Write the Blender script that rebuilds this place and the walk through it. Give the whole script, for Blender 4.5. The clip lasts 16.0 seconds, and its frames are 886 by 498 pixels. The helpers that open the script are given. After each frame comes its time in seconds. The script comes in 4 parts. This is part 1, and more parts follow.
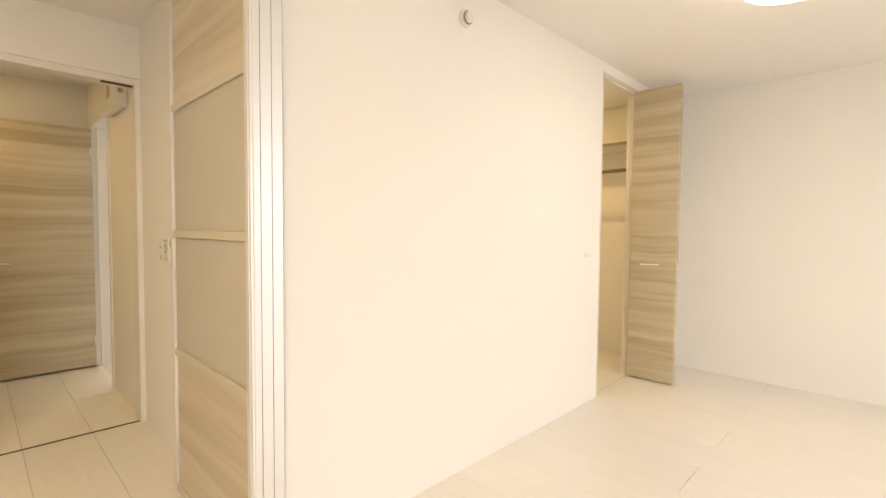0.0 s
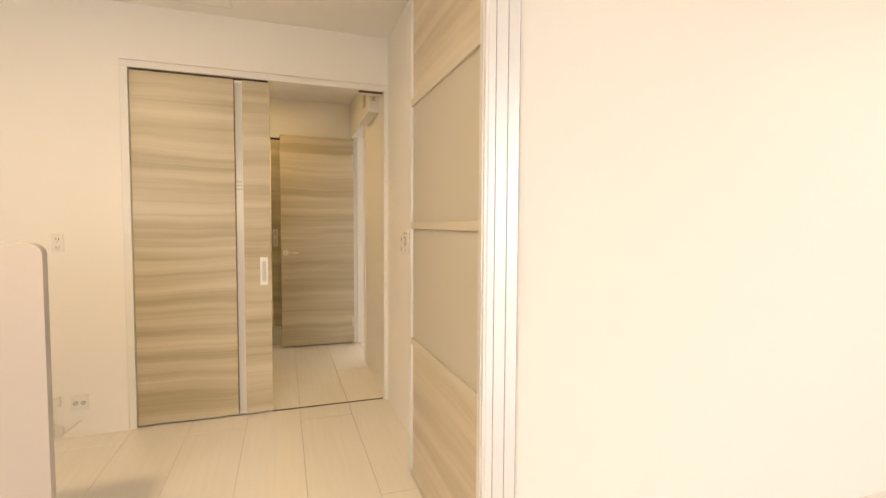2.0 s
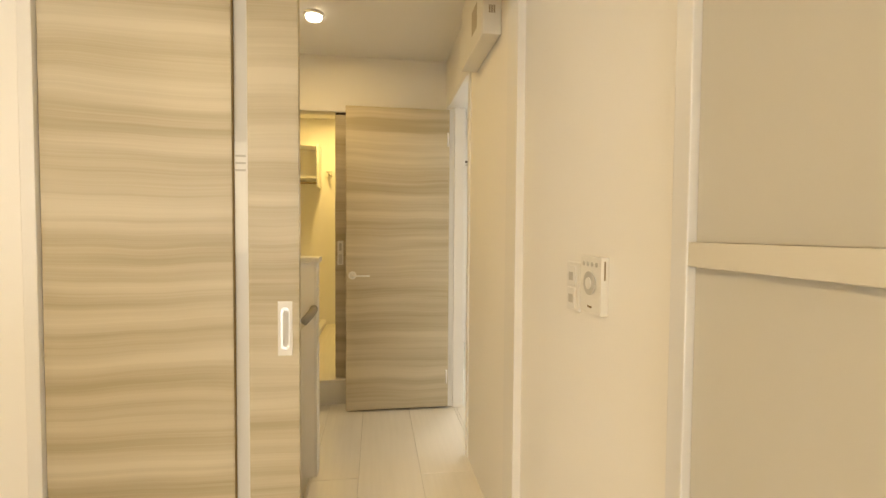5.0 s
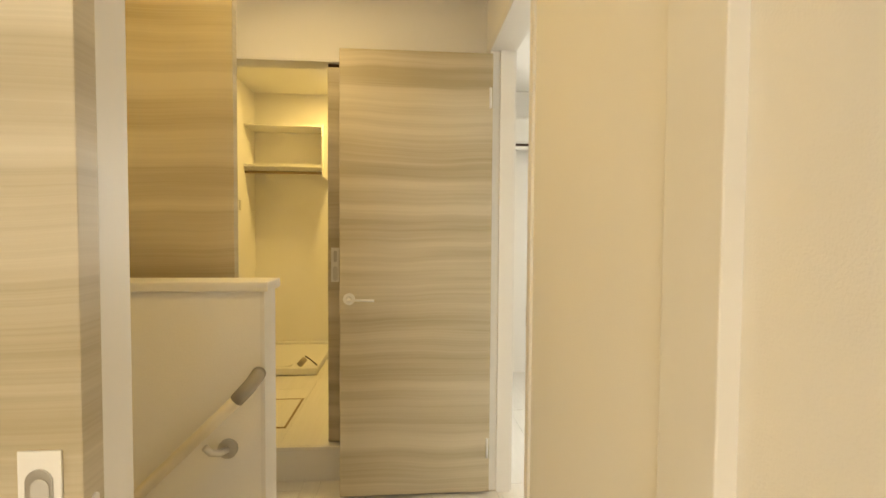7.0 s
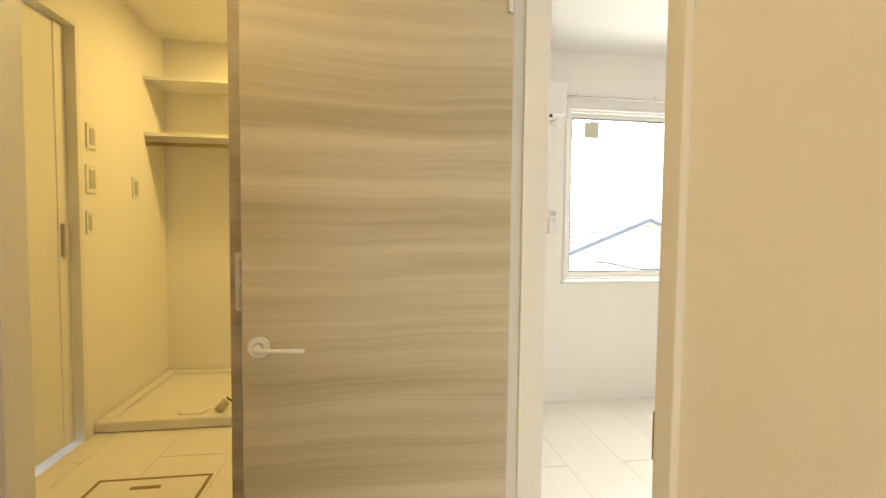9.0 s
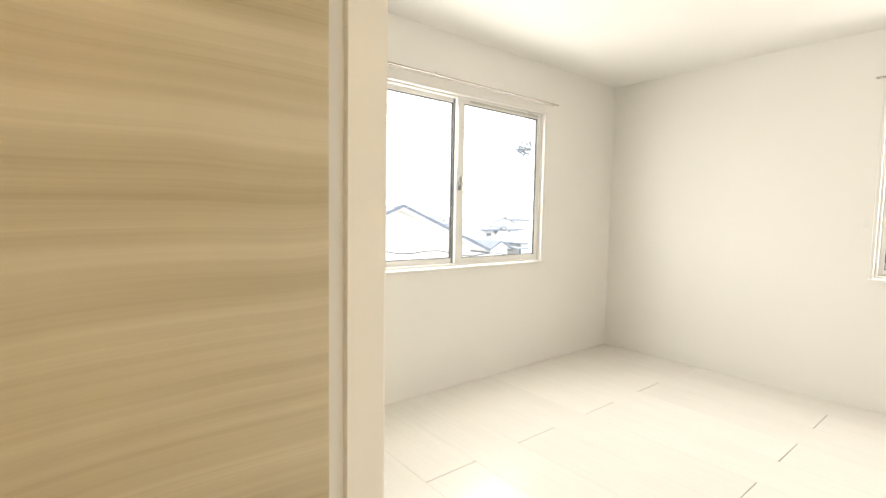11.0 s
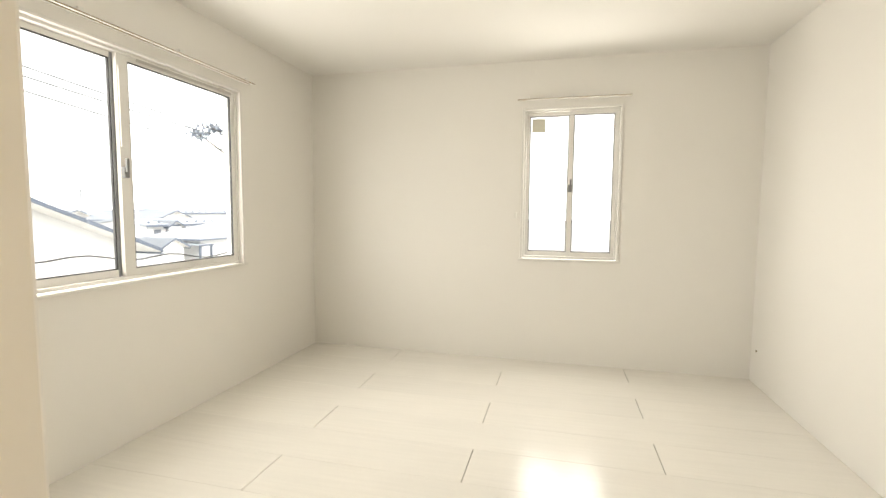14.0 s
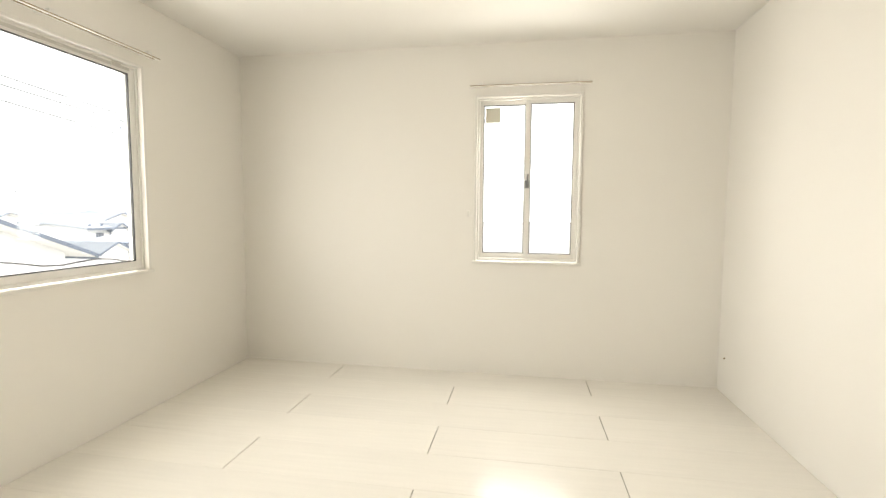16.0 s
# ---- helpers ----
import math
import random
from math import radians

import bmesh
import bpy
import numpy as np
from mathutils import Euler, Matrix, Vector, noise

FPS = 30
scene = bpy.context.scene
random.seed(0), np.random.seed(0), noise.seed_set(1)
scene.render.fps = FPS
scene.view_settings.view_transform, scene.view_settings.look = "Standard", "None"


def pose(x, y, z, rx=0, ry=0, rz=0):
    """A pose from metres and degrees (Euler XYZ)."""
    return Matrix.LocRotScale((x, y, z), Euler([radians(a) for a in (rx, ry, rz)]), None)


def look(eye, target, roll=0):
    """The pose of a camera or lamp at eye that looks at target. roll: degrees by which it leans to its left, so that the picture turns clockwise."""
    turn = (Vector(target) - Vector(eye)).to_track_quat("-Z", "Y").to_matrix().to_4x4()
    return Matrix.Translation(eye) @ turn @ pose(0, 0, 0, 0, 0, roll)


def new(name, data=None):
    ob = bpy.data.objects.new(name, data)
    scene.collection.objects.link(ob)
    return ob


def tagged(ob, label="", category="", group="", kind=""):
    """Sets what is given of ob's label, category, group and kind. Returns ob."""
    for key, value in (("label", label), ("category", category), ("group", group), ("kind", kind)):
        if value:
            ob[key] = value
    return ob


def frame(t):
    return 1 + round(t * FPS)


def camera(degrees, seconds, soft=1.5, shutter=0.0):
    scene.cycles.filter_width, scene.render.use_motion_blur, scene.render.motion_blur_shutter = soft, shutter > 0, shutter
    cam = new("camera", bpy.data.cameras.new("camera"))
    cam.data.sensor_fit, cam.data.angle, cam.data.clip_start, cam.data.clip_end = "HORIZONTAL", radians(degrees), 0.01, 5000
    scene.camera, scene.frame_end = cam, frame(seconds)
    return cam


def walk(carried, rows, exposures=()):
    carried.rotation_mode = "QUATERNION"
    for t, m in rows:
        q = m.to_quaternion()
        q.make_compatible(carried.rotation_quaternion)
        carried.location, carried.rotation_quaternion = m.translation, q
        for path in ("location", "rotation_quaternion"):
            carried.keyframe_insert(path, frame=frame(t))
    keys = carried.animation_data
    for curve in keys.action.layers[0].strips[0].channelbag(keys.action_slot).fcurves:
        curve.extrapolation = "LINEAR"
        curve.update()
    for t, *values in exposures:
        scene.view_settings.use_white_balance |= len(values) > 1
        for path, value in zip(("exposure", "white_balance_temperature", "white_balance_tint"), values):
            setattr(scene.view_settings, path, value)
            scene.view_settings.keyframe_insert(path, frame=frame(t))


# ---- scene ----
cam = camera(87.3, 16.0)
PATH = [
    (0, (-0.733, -3.26, 1.200), (0.694, -1.861, 1.112), 0.5),
    (0.5, (-0.734, -3.238, 1.188), (0.456, -1.633, 1.097), 0.4),
    (1, (-0.712, -3.207, 1.186), (0.196, -1.428, 1.082), 0.3),
    (1.5, (-0.675, -3.15, 1.178), (0.079, -1.301, 1.07), 0.3),
    (2, (-0.65, -3.012, 1.168), (-0.002, -1.123, 1.067), 0.3),
    (2.5, (-0.628, -2.801, 1.177), (-0.074, -0.881, 1.087), 0.3),
    (3, (-0.587, -2.58, 1.184), (-0.104, -0.641, 1.097), 0.4),
    (3.5, (-0.528, -2.329, 1.193), (-0.101, -0.377, 1.113), 0.4),
    (4, (-0.512, -2.067, 1.19), (-0.136, -0.104, 1.107), 0.4),
    (4.2, (-0.510, -1.945, 1.189), (-0.150, 0.020, 1.109), 0.4),
    (6.3, (-0.430, -0.850, 1.2), (-0.236, 1.140, 1.129), 0.5),
    (6.5, (-0.422, -0.753, 1.2), (-0.234, 1.237, 1.13), 0.5),
    (7, (-0.380, -0.499, 1.205), (-0.226, 1.494, 1.131), 0.4),
    (7.5, (-0.387, -0.248, 1.198), (-0.241, 1.745, 1.117), 0.6),
    (8, (-0.382, -0.039, 1.2), (-0.238, 1.954, 1.117), 0.6),
    (8.2, (-0.379, 0.041, 1.201), (-0.222, 2.034, 1.115), 0.6),
    (10.3, (-0.324, 0.802, 1.21), (0.521, 2.615, 1.078), 0.7),
    (10.5, (-0.317, 0.830, 1.209), (0.643, 2.578, 1.076), 0.7),
    (11, (-0.281, 0.965, 1.200), (0.964, 2.523, 1.053), 1.0),
    (11.5, (-0.224, 1.085, 1.196), (1.276, 2.399, 1.032), 0.9),
    (12, (-0.186, 1.162, 1.218), (1.537, 2.159, 1.035), 0.9),
    (12.5, (-0.142, 1.189, 1.215), (1.671, 2.012, 1.034), 0.8),
    (13, (-0.101, 1.218, 1.213), (1.769, 1.909, 1.045), 0.7),
    (13.5, (-0.113, 1.248, 1.21), (1.797, 1.816, 1.049), 0.6),
    (14, (-0.124, 1.260, 1.215), (1.809, 1.742, 1.052), 0.5),
    (14.5, (-0.108, 1.246, 1.209), (1.842, 1.662, 1.043), 0.5),
    (15, (-0.019, 1.223, 1.205), (1.942, 1.577, 1.037), 0.45),
    (15.5, (0.091, 1.211, 1.206), (2.058, 1.528, 1.034), 0.4),
    (16, (0.265, 1.215, 1.189), (2.231, 1.549, 1.035), 0.4),
]
walk(cam, [(t, look(eye, target, roll)) for t, eye, target, roll in PATH],
     exposures=[(0, -0.33, 6950, 13.5), (1.5, -0.26, 7050, 16.5), (2.5, -0.19, 7000, 17), (3.5, -0.14, 6950, 14), (6.5, 0.05, 6900, 7.5), (8.2, 0.10, 6800, 7), (10.5, 0.18, 6550, 8),
                (11.5, -0.02, 6750, 9), (12.5, -0.27, 6900, 9), (13.5, -0.27, 6900, 9), (14.5, -0.07, 6800, 8.5), (16, -0.07, 6800, 8.5)])

# ---------- world, sun, lights ----------
world = bpy.data.worlds.new("world")
scene.world = world
world.use_nodes = True
wt = world.node_tree
sky = wt.nodes.new("ShaderNodeTexSky")
sky.sky_type, sky.sun_disc, sky.sun_elevation, sky.sun_rotation = "NISHITA", False, radians(38), radians(200)
sky.air_density, sky.dust_density, sky.ozone_density = 1.0, 4.0, 1.0
bg = wt.nodes["Background"]
bg.inputs["Strength"].default_value = 0.15
haze = wt.nodes.new("ShaderNodeMix")
haze.data_type = "RGBA"
haze.inputs["Factor"].default_value = 0.75
haze.inputs["B"].default_value = (30, 30.5, 31, 1)  # bright overcast cloud
wt.links.new(sky.outputs["Color"], haze.inputs["A"])
wt.links.new(haze.outputs["Result"], bg.inputs["Color"])

sun = new("sun", bpy.data.lights.new("sun", "SUN"))
sun.data.energy, sun.data.angle, sun.data.color = 1.5, radians(0.6), (1.0, 0.94, 0.89)
sun.matrix_world = look((0, 0, 0), (0.25, 0.75, -0.62))


def area(name, eye, target, w, h, watts, colour):
    lamp = new(name, bpy.data.lights.new(name, "AREA"))
    lamp.data.shape, lamp.data.size, lamp.data.size_y = "RECTANGLE", w, h
    lamp.data.energy, lamp.data.color = watts, colour
    lamp.matrix_world = look(eye, target)
    return lamp


DAY = (1.0, 0.965, 0.90)
WARM = (1.0, 0.74, 0.40)
area("daylight_room_window", (1.9, -5.72, 1.25), (1.9, 0, 1.0), 2.4, 1.9, 5.2, (1.0, 0.93, 0.96))
area("daylight_bedroom_north", (1.8, 3.64, 1.43), (1.8, 0, 0.6), 1.6, 1.08, 33, DAY)
area("daylight_bedroom_east", (3.88, 1.19, 1.43), (0, 1.19, 0.7), 0.62, 1.08, 21, DAY)
area("daylight_living_window", (-2.4, -6.42, 1.2), (-2.4, 0, 1.0), 2.4, 1.9, 22, DAY)
# the living room lamp at y -1.95 is an added fill, out of view
for name, spot, watts, size in (("living_and_fill_lamp", (-1.65, -3.85, 2.335), 17, 0.14), ("living_and_fill_lamp", (-1.65, -1.95, 2.335), 33, 0.14), ("room_lamp", (1.79, -2.92, 2.255), 5.4, 0.36),
                                ("hall_lamp", (-0.82, 1.15, 2.335), 4.1, 0.10), ("washroom_lamp", (-0.90, 3.14, 2.365), 12.0, 0.14),
                                # over the stairs: unseen fill added to brighten half wall and toilet door
                                ("stair_fill", (-1.15, 0.24, 2.335), 5.2, 0.10), ("closet_lamp", (2.75, -0.80, 2.335), 12, 0.10)):
    lamp = new(name, bpy.data.lights.new(name, "AREA"))
    lamp.data.shape, lamp.data.size = "DISK", size
    lamp.data.energy, lamp.data.color = watts, {"room_lamp": (1.0, 0.90, 0.86), "hall_lamp": (1.0, 0.735, 0.37), "washroom_lamp": (1.0, 0.68, 0.20), "stair_fill": (1.0, 0.64, 0.16), "closet_lamp": (1.0, 0.70, 0.28)}.get(name, WARM)
    lamp.matrix_world = pose(*spot)


# ---------- materials ----------
def material(name, colour, rough=0.5, metal=0.0, vary=0.04, grain=180.0, bump=0.05, stain=1.5, transmission=0.0):
    """A surface with fine grain and broad, faint unevenness."""
    m = bpy.data.materials.new(name)
    m.use_nodes = True
    n, l = m.node_tree.nodes, m.node_tree.links
    b = n["Principled BSDF"]
    b.inputs["Roughness"].default_value, b.inputs["Metallic"].default_value = rough, metal
    b.inputs["Transmission Weight"].default_value = transmission
    co = n.new("ShaderNodeTexCoord")
    big, fine = n.new("ShaderNodeTexNoise"), n.new("ShaderNodeTexNoise")
    big.inputs["Scale"].default_value, big.inputs["Detail"].default_value = stain, 4
    fine.inputs["Scale"].default_value, fine.inputs["Detail"].default_value = grain, 3
    ramp = n.new("ShaderNodeMix")
    ramp.data_type = "RGBA"
    ramp.inputs["A"].default_value = (*[c * (1 - vary) for c in colour], 1)
    ramp.inputs["B"].default_value = (*[min(1, c * (1 + vary)) for c in colour], 1)
    add = n.new("ShaderNodeMath")
    add.operation = "MULTIPLY_ADD"
    add.inputs[1].default_value = 0.35
    for t in (big, fine):
        l.new(co.outputs["Object"], t.inputs["Vector"])
    l.new(fine.outputs["Fac"], add.inputs[0])
    l.new(big.outputs["Fac"], add.inputs[2])
    l.new(add.outputs[0], ramp.inputs["Factor"])
    l.new(ramp.outputs["Result"], b.inputs["Base Color"])
    if bump:
        bp = n.new("ShaderNodeBump")
        bp.inputs["Strength"].default_value, bp.inputs["Distance"].default_value = bump, 0.002
        l.new(fine.outputs["Fac"], bp.inputs["Height"])
        l.new(bp.outputs["Normal"], b.inputs["Normal"])
    return m


def wood_material(name, dark, light, rough=0.36, seed=0.0):
    """Greige veneer with long horizontal, slightly wavy grain."""
    m = bpy.data.materials.new(name)
    m.use_nodes = True
    n, l = m.node_tree.nodes, m.node_tree.links
    b = n["Principled BSDF"]
    b.inputs["Roughness"].default_value = rough
    co, geo = n.new("ShaderNodeTexCoord"), n.new("ShaderNodeObjectInfo")
    shift = n.new("ShaderNodeVectorMath")
    shift.operation = "MULTIPLY_ADD"
    shift.inputs[1].default_value = (7.0, 5.0, 9.0)
    shift.inputs[2].default_value = (seed, seed, seed)
    wave = n.new("ShaderNodeTexNoise")
    wave.inputs["Scale"].default_value = 1.6
    warp = n.new("ShaderNodeVectorMath")
    warp.operation = "MULTIPLY_ADD"
    warp.inputs[1].default_value = (0.0, 0.0, 0.075)
    add = n.new("ShaderNodeVectorMath")
    l.new(co.outputs["Object"], wave.inputs["Vector"])
    l.new(wave.outputs["Color"], warp.inputs[0])
    l.new(co.outputs["Object"], warp.inputs[2])
    l.new(geo.outputs["Random"], shift.inputs[0])
    l.new(warp.outputs[0], add.inputs[0])
    l.new(shift.outputs[0], add.inputs[1])
    values = []
    for scale, detail in (((0.50, 0.50, 13.0), 3), ((0.45, 0.45, 55.0), 5), ((1.2, 1.2, 240.0), 5)):
        mp, tx = n.new("ShaderNodeMapping"), n.new("ShaderNodeTexNoise")
        mp.inputs["Scale"].default_value = scale
        tx.inputs["Scale"].default_value, tx.inputs["Detail"].default_value = 1.0, detail
        l.new(add.outputs[0], mp.inputs["Vector"])
        l.new(mp.outputs["Vector"], tx.inputs["Vector"])
        values.append(tx)
    sum1, sum2 = n.new("ShaderNodeMath"), n.new("ShaderNodeMath")
    sum1.operation = sum2.operation = "MULTIPLY_ADD"
    sum1.inputs[1].default_value, sum2.inputs[1].default_value = 0.26, 0.22
    l.new(values[1].outputs["Fac"], sum1.inputs[0])
    l.new(values[0].outputs["Fac"], sum1.inputs[2])
    l.new(values[2].outputs["Fac"], sum2.inputs[0])
    l.new(sum1.outputs[0], sum2.inputs[2])
    ramp = n.new("ShaderNodeValToRGB")
    ramp.color_ramp.elements[0].position, ramp.color_ramp.elements[0].color = 0.55, (*dark, 1)
    ramp.color_ramp.elements[1].position, ramp.color_ramp.elements[1].color = 0.93, (*light, 1)
    mid = ramp.color_ramp.elements.new(0.745)
    mid.color = (*[0.5 * (a + c) * 1.02 for a, c in zip(dark, light)], 1)
    l.new(sum2.outputs[0], ramp.inputs["Fac"])
    l.new(ramp.outputs["Color"], b.inputs["Base Color"])
    bp = n.new("ShaderNodeBump")
    bp.inputs["Strength"].default_value, bp.inputs["Distance"].default_value = 0.30, 0.0012
    l.new(values[2].outputs["Fac"], bp.inputs["Height"])
    l.new(bp.outputs["Normal"], b.inputs["Normal"])
    return m


def plank_material():
    """White-painted grain sheet flooring, satin."""
    m = material("white_plank", (0.825, 0.795, 0.735), 0.2, vary=0.05, grain=60, bump=0.0, stain=2.0)
    n, l = m.node_tree.nodes, m.node_tree.links
    b = n["Principled BSDF"]
    co, mp, tx, info = n.new("ShaderNodeTexCoord"), n.new("ShaderNodeMapping"), n.new("ShaderNodeTexNoise"), n.new("ShaderNodeObjectInfo")
    mp.inputs["Scale"].default_value = (46, 2.2, 1)
    tx.inputs["Scale"].default_value, tx.inputs["Detail"].default_value = 1, 5
    l.new(co.outputs["Object"], mp.inputs["Vector"])
    l.new(mp.outputs["Vector"], tx.inputs["Vector"])
    old = b.inputs["Base Color"].links[0].from_socket
    mul, val, tone = n.new("ShaderNodeMix"), n.new("ShaderNodeMapRange"), n.new("ShaderNodeMapRange")
    mul.data_type, mul.blend_type = "RGBA", "MULTIPLY"
    mul.inputs["Factor"].default_value = 1
    val.inputs["To Min"].default_value, val.inputs["To Max"].default_value = 0.93, 1.03
    tone.inputs["To Min"].default_value, tone.inputs["To Max"].default_value = 0.975, 1.02
    both = n.new("ShaderNodeMath")
    both.operation = "MULTIPLY"
    l.new(tx.outputs["Fac"], val.inputs["Value"])
    l.new(info.outputs["Random"], tone.inputs["Value"])
    l.new(val.outputs[0], both.inputs[0])
    l.new(tone.outputs[0], both.inputs[1])
    l.new(old, mul.inputs["A"])
    l.new(both.outputs[0], mul.inputs["B"])
    l.new(mul.outputs["Result"], b.inputs["Base Color"])
    rr = n.new("ShaderNodeMapRange")
    rr.inputs["To Min"].default_value, rr.inputs["To Max"].default_value = 0.15, 0.27
    l.new(tx.outputs["Fac"], rr.inputs["Value"])
    l.new(rr.outputs[0], b.inputs["Roughness"])
    bp = n.new("ShaderNodeBump")
    bp.inputs["Strength"].default_value, bp.inputs["Distance"].default_value = 0.04, 0.001
    l.new(tx.outputs["Fac"], bp.inputs["Height"])
    l.new(bp.outputs["Normal"], b.inputs["Normal"])
    return m


def glass_material(name, tint=(1, 1, 1)):
    m = bpy.data.materials.new(name)
    m.use_nodes = True
    n, l = m.node_tree.nodes, m.node_tree.links
    clear, gloss, mix = n.new("ShaderNodeBsdfTransparent"), n.new("ShaderNodeBsdfGlossy"), n.new("ShaderNodeMixShader")
    clear.inputs["Color"].default_value = (*tint, 1)
    gloss.inputs["Roughness"].default_value = 0.02
    mix.inputs[0].default_value = 0.03
    l.new(clear.outputs[0], mix.inputs[1])
    l.new(gloss.outputs[0], mix.inputs[2])
    l.new(mix.outputs[0], n["Material Output"].inputs["Surface"])
    return m


def frosted_material(name, colour, share, rough=0.35):
    m = bpy.data.materials.new(name)
    m.use_nodes = True
    n, l = m.node_tree.nodes, m.node_tree.links
    b = n["Principled BSDF"]
    b.inputs["Base Color"].default_value, b.inputs["Roughness"].default_value = (*colour, 1), rough
    tr, mix, tx = n.new("ShaderNodeBsdfTranslucent"), n.new("ShaderNodeMixShader"), n.new("ShaderNodeTexNoise")
    tr.inputs["Color"].default_value = (*colour, 1)
    tx.inputs["Scale"].default_value = 3.0
    rr = n.new("ShaderNodeMapRange")
    rr.inputs["To Min"].default_value, rr.inputs["To Max"].default_value = rough - 0.05, rough + 0.05
    l.new(tx.outputs["Fac"], rr.inputs["Value"])
    l.new(rr.outputs[0], b.inputs["Roughness"])
    mix.inputs[0].default_value = share
    l.new(b.outputs[0], mix.inputs[1])
    l.new(tr.outputs[0], mix.inputs[2])
    l.new(mix.outputs[0], n["Material Output"].inputs["Surface"])
    return m


def glow_material(name, colour, strength):
    m = bpy.data.materials.new(name)
    m.use_nodes = True
    b = m.node_tree.nodes["Principled BSDF"]
    b.inputs["Base Color"].default_value = (*colour, 1)
    b.inputs["Emission Color"].default_value = (*colour, 1)
    b.inputs["Emission Strength"].default_value = strength
    return m


WALL = material("white_wallpaper", (0.86, 0.835, 0.785), 0.85, vary=0.02, grain=260, bump=0.25, stain=0.7)
CEIL = material("ceiling_paper", (0.87, 0.85, 0.81), 0.9, vary=0.015, grain=220, bump=0.2, stain=0.6)
TRIM = material("white_trim", (0.80, 0.78, 0.74), 0.38, vary=0.02, grain=90, bump=0.03)
WOOD = wood_material("greige_veneer", (0.415, 0.349, 0.222), (0.625, 0.556, 0.42))
WOOD_IN = wood_material("greige_veneer_panel", (0.47, 0.40, 0.295), (0.62, 0.55, 0.44), seed=3.1)
PLANK = plank_material()
SUBFLOOR = material("dark_joint", (0.20, 0.135, 0.05), 0.8, vary=0.2)
ALU = material("satin_aluminium", (0.80, 0.80, 0.80), 0.38, metal=0.5, vary=0.03, grain=300, bump=0.04)
RAILCREAM = material("cream_rail", (0.57, 0.53, 0.44), 0.5, vary=0.03, bump=0.0)
STEEL = material("brushed_nickel", (0.62, 0.60, 0.56), 0.28, metal=1.0, vary=0.05, grain=400, bump=0.03)
WHITEMETAL = material("white_lacquer", (0.80, 0.785, 0.75), 0.42, vary=0.02, bump=0.0)
PLASTIC = material("white_plastic", (0.80, 0.78, 0.73), 0.35, vary=0.02, bump=0.0)
GREYPLASTIC = material("grey_plastic", (0.52, 0.50, 0.46), 0.4, vary=0.05, bump=0.0)
DARK = material("dark_gap", (0.06, 0.035, 0.02), 0.7, vary=0.2)
RUBBER = material("black_rubber", (0.03, 0.03, 0.03), 0.6, vary=0.2)
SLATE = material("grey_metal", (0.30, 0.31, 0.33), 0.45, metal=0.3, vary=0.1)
CAPGREY = material("grey_cap_plastic", (0.36, 0.33, 0.28), 0.22, vary=0.05, bump=0.0)
RAILWOOD = material("handrail_wood", (0.42, 0.36, 0.26), 0.35, vary=0.12, grain=70, bump=0.05)
FROST = frosted_material("frosted_panel", (0.73, 0.695, 0.61), 0.35, 0.6)
FROSTSTRIP = frosted_material("frosted_glass_strip", (0.82, 0.81, 0.78), 0.3, 0.12)
GLASS = glass_material("window_glass")
GLOW = glow_material("lamp_diffuser", (1.0, 0.86, 0.66), 9.0)
LOCKGREY = material("lock_grey", (0.17, 0.17, 0.17), 0.5, vary=0.05)
FASCIA = material("dark_fascia", (0.12, 0.145, 0.19), 0.6, vary=0.15)
ROOF = material("slate_roof", (0.34, 0.365, 0.40), 0.7, vary=0.15, grain=20, bump=0.2)
RENDERWALL = material("pale_house_wall", (0.76, 0.76, 0.75), 0.85, vary=0.04, grain=30)
EARTH = material("pale_ground", (0.34, 0.34, 0.33), 0.9, vary=0.15, grain=3, stain=0.05)
LEAF = material("pine_leaf", (0.22, 0.25, 0.29), 0.6, vary=0.3, grain=12, bump=0.0)
BARK = material("bark", (0.16, 0.12, 0.09), 0.9, vary=0.25, grain=30, bump=0.4)
BROWN = material("brown_edge", (0.26, 0.18, 0.085), 0.5, vary=0.15)
PAPER = material("white_paper", (0.80, 0.79, 0.76), 0.6, vary=0.02)
PALERAIL = material("pale_rail_wood", (0.72, 0.66, 0.53), 0.35, vary=0.08, grain=70, bump=0.04)
STICKER = material("sticker_paper", (0.62, 0.60, 0.50), 0.7, vary=0.05)

# ---------- builders ----------
ROOT = {}


def thing(name, at, label="", category="", group="", kind=""):
    ob = new(name)
    ob.location = at
    ob.empty_display_size = 0.1
    ROOT[ob] = Vector(at)
    return tagged(ob, label, category, group, kind)


def finish(name, bm, mat, parent=None, label="", smooth=False):
    """Links a bmesh given in world coordinates as one mesh, under parent if there is one."""
    base = ROOT[parent] if parent else Vector((0, 0, 0))
    bmesh.ops.translate(bm, vec=-base, verts=bm.verts)
    bmesh.ops.recalc_face_normals(bm, faces=bm.faces)
    me = bpy.data.meshes.new(name)
    bm.to_mesh(me)
    bm.free()
    me.materials.append(mat)
    if smooth:
        for p in me.polygons:
            p.use_smooth = True
    ob = new(name, me)
    if parent:
        ob.parent = parent
        ROOT[ob] = base
    if label:
        ob["label"] = label
    return ob


def add_box(bm, lo, hi, bevel=0.0, segments=2):
    made = bmesh.ops.create_cube(bm, size=1.0)["verts"]
    size = [b - a for a, b in zip(lo, hi)]
    for v in made:
        v.co = Vector([a + (c + 0.5) * s for a, c, s in zip(lo, v.co, size)])
    if bevel:
        edges = {e for v in made for e in v.link_edges}
        bmesh.ops.bevel(bm, geom=list(edges), offset=bevel, segments=segments, profile=0.6, affect="EDGES")


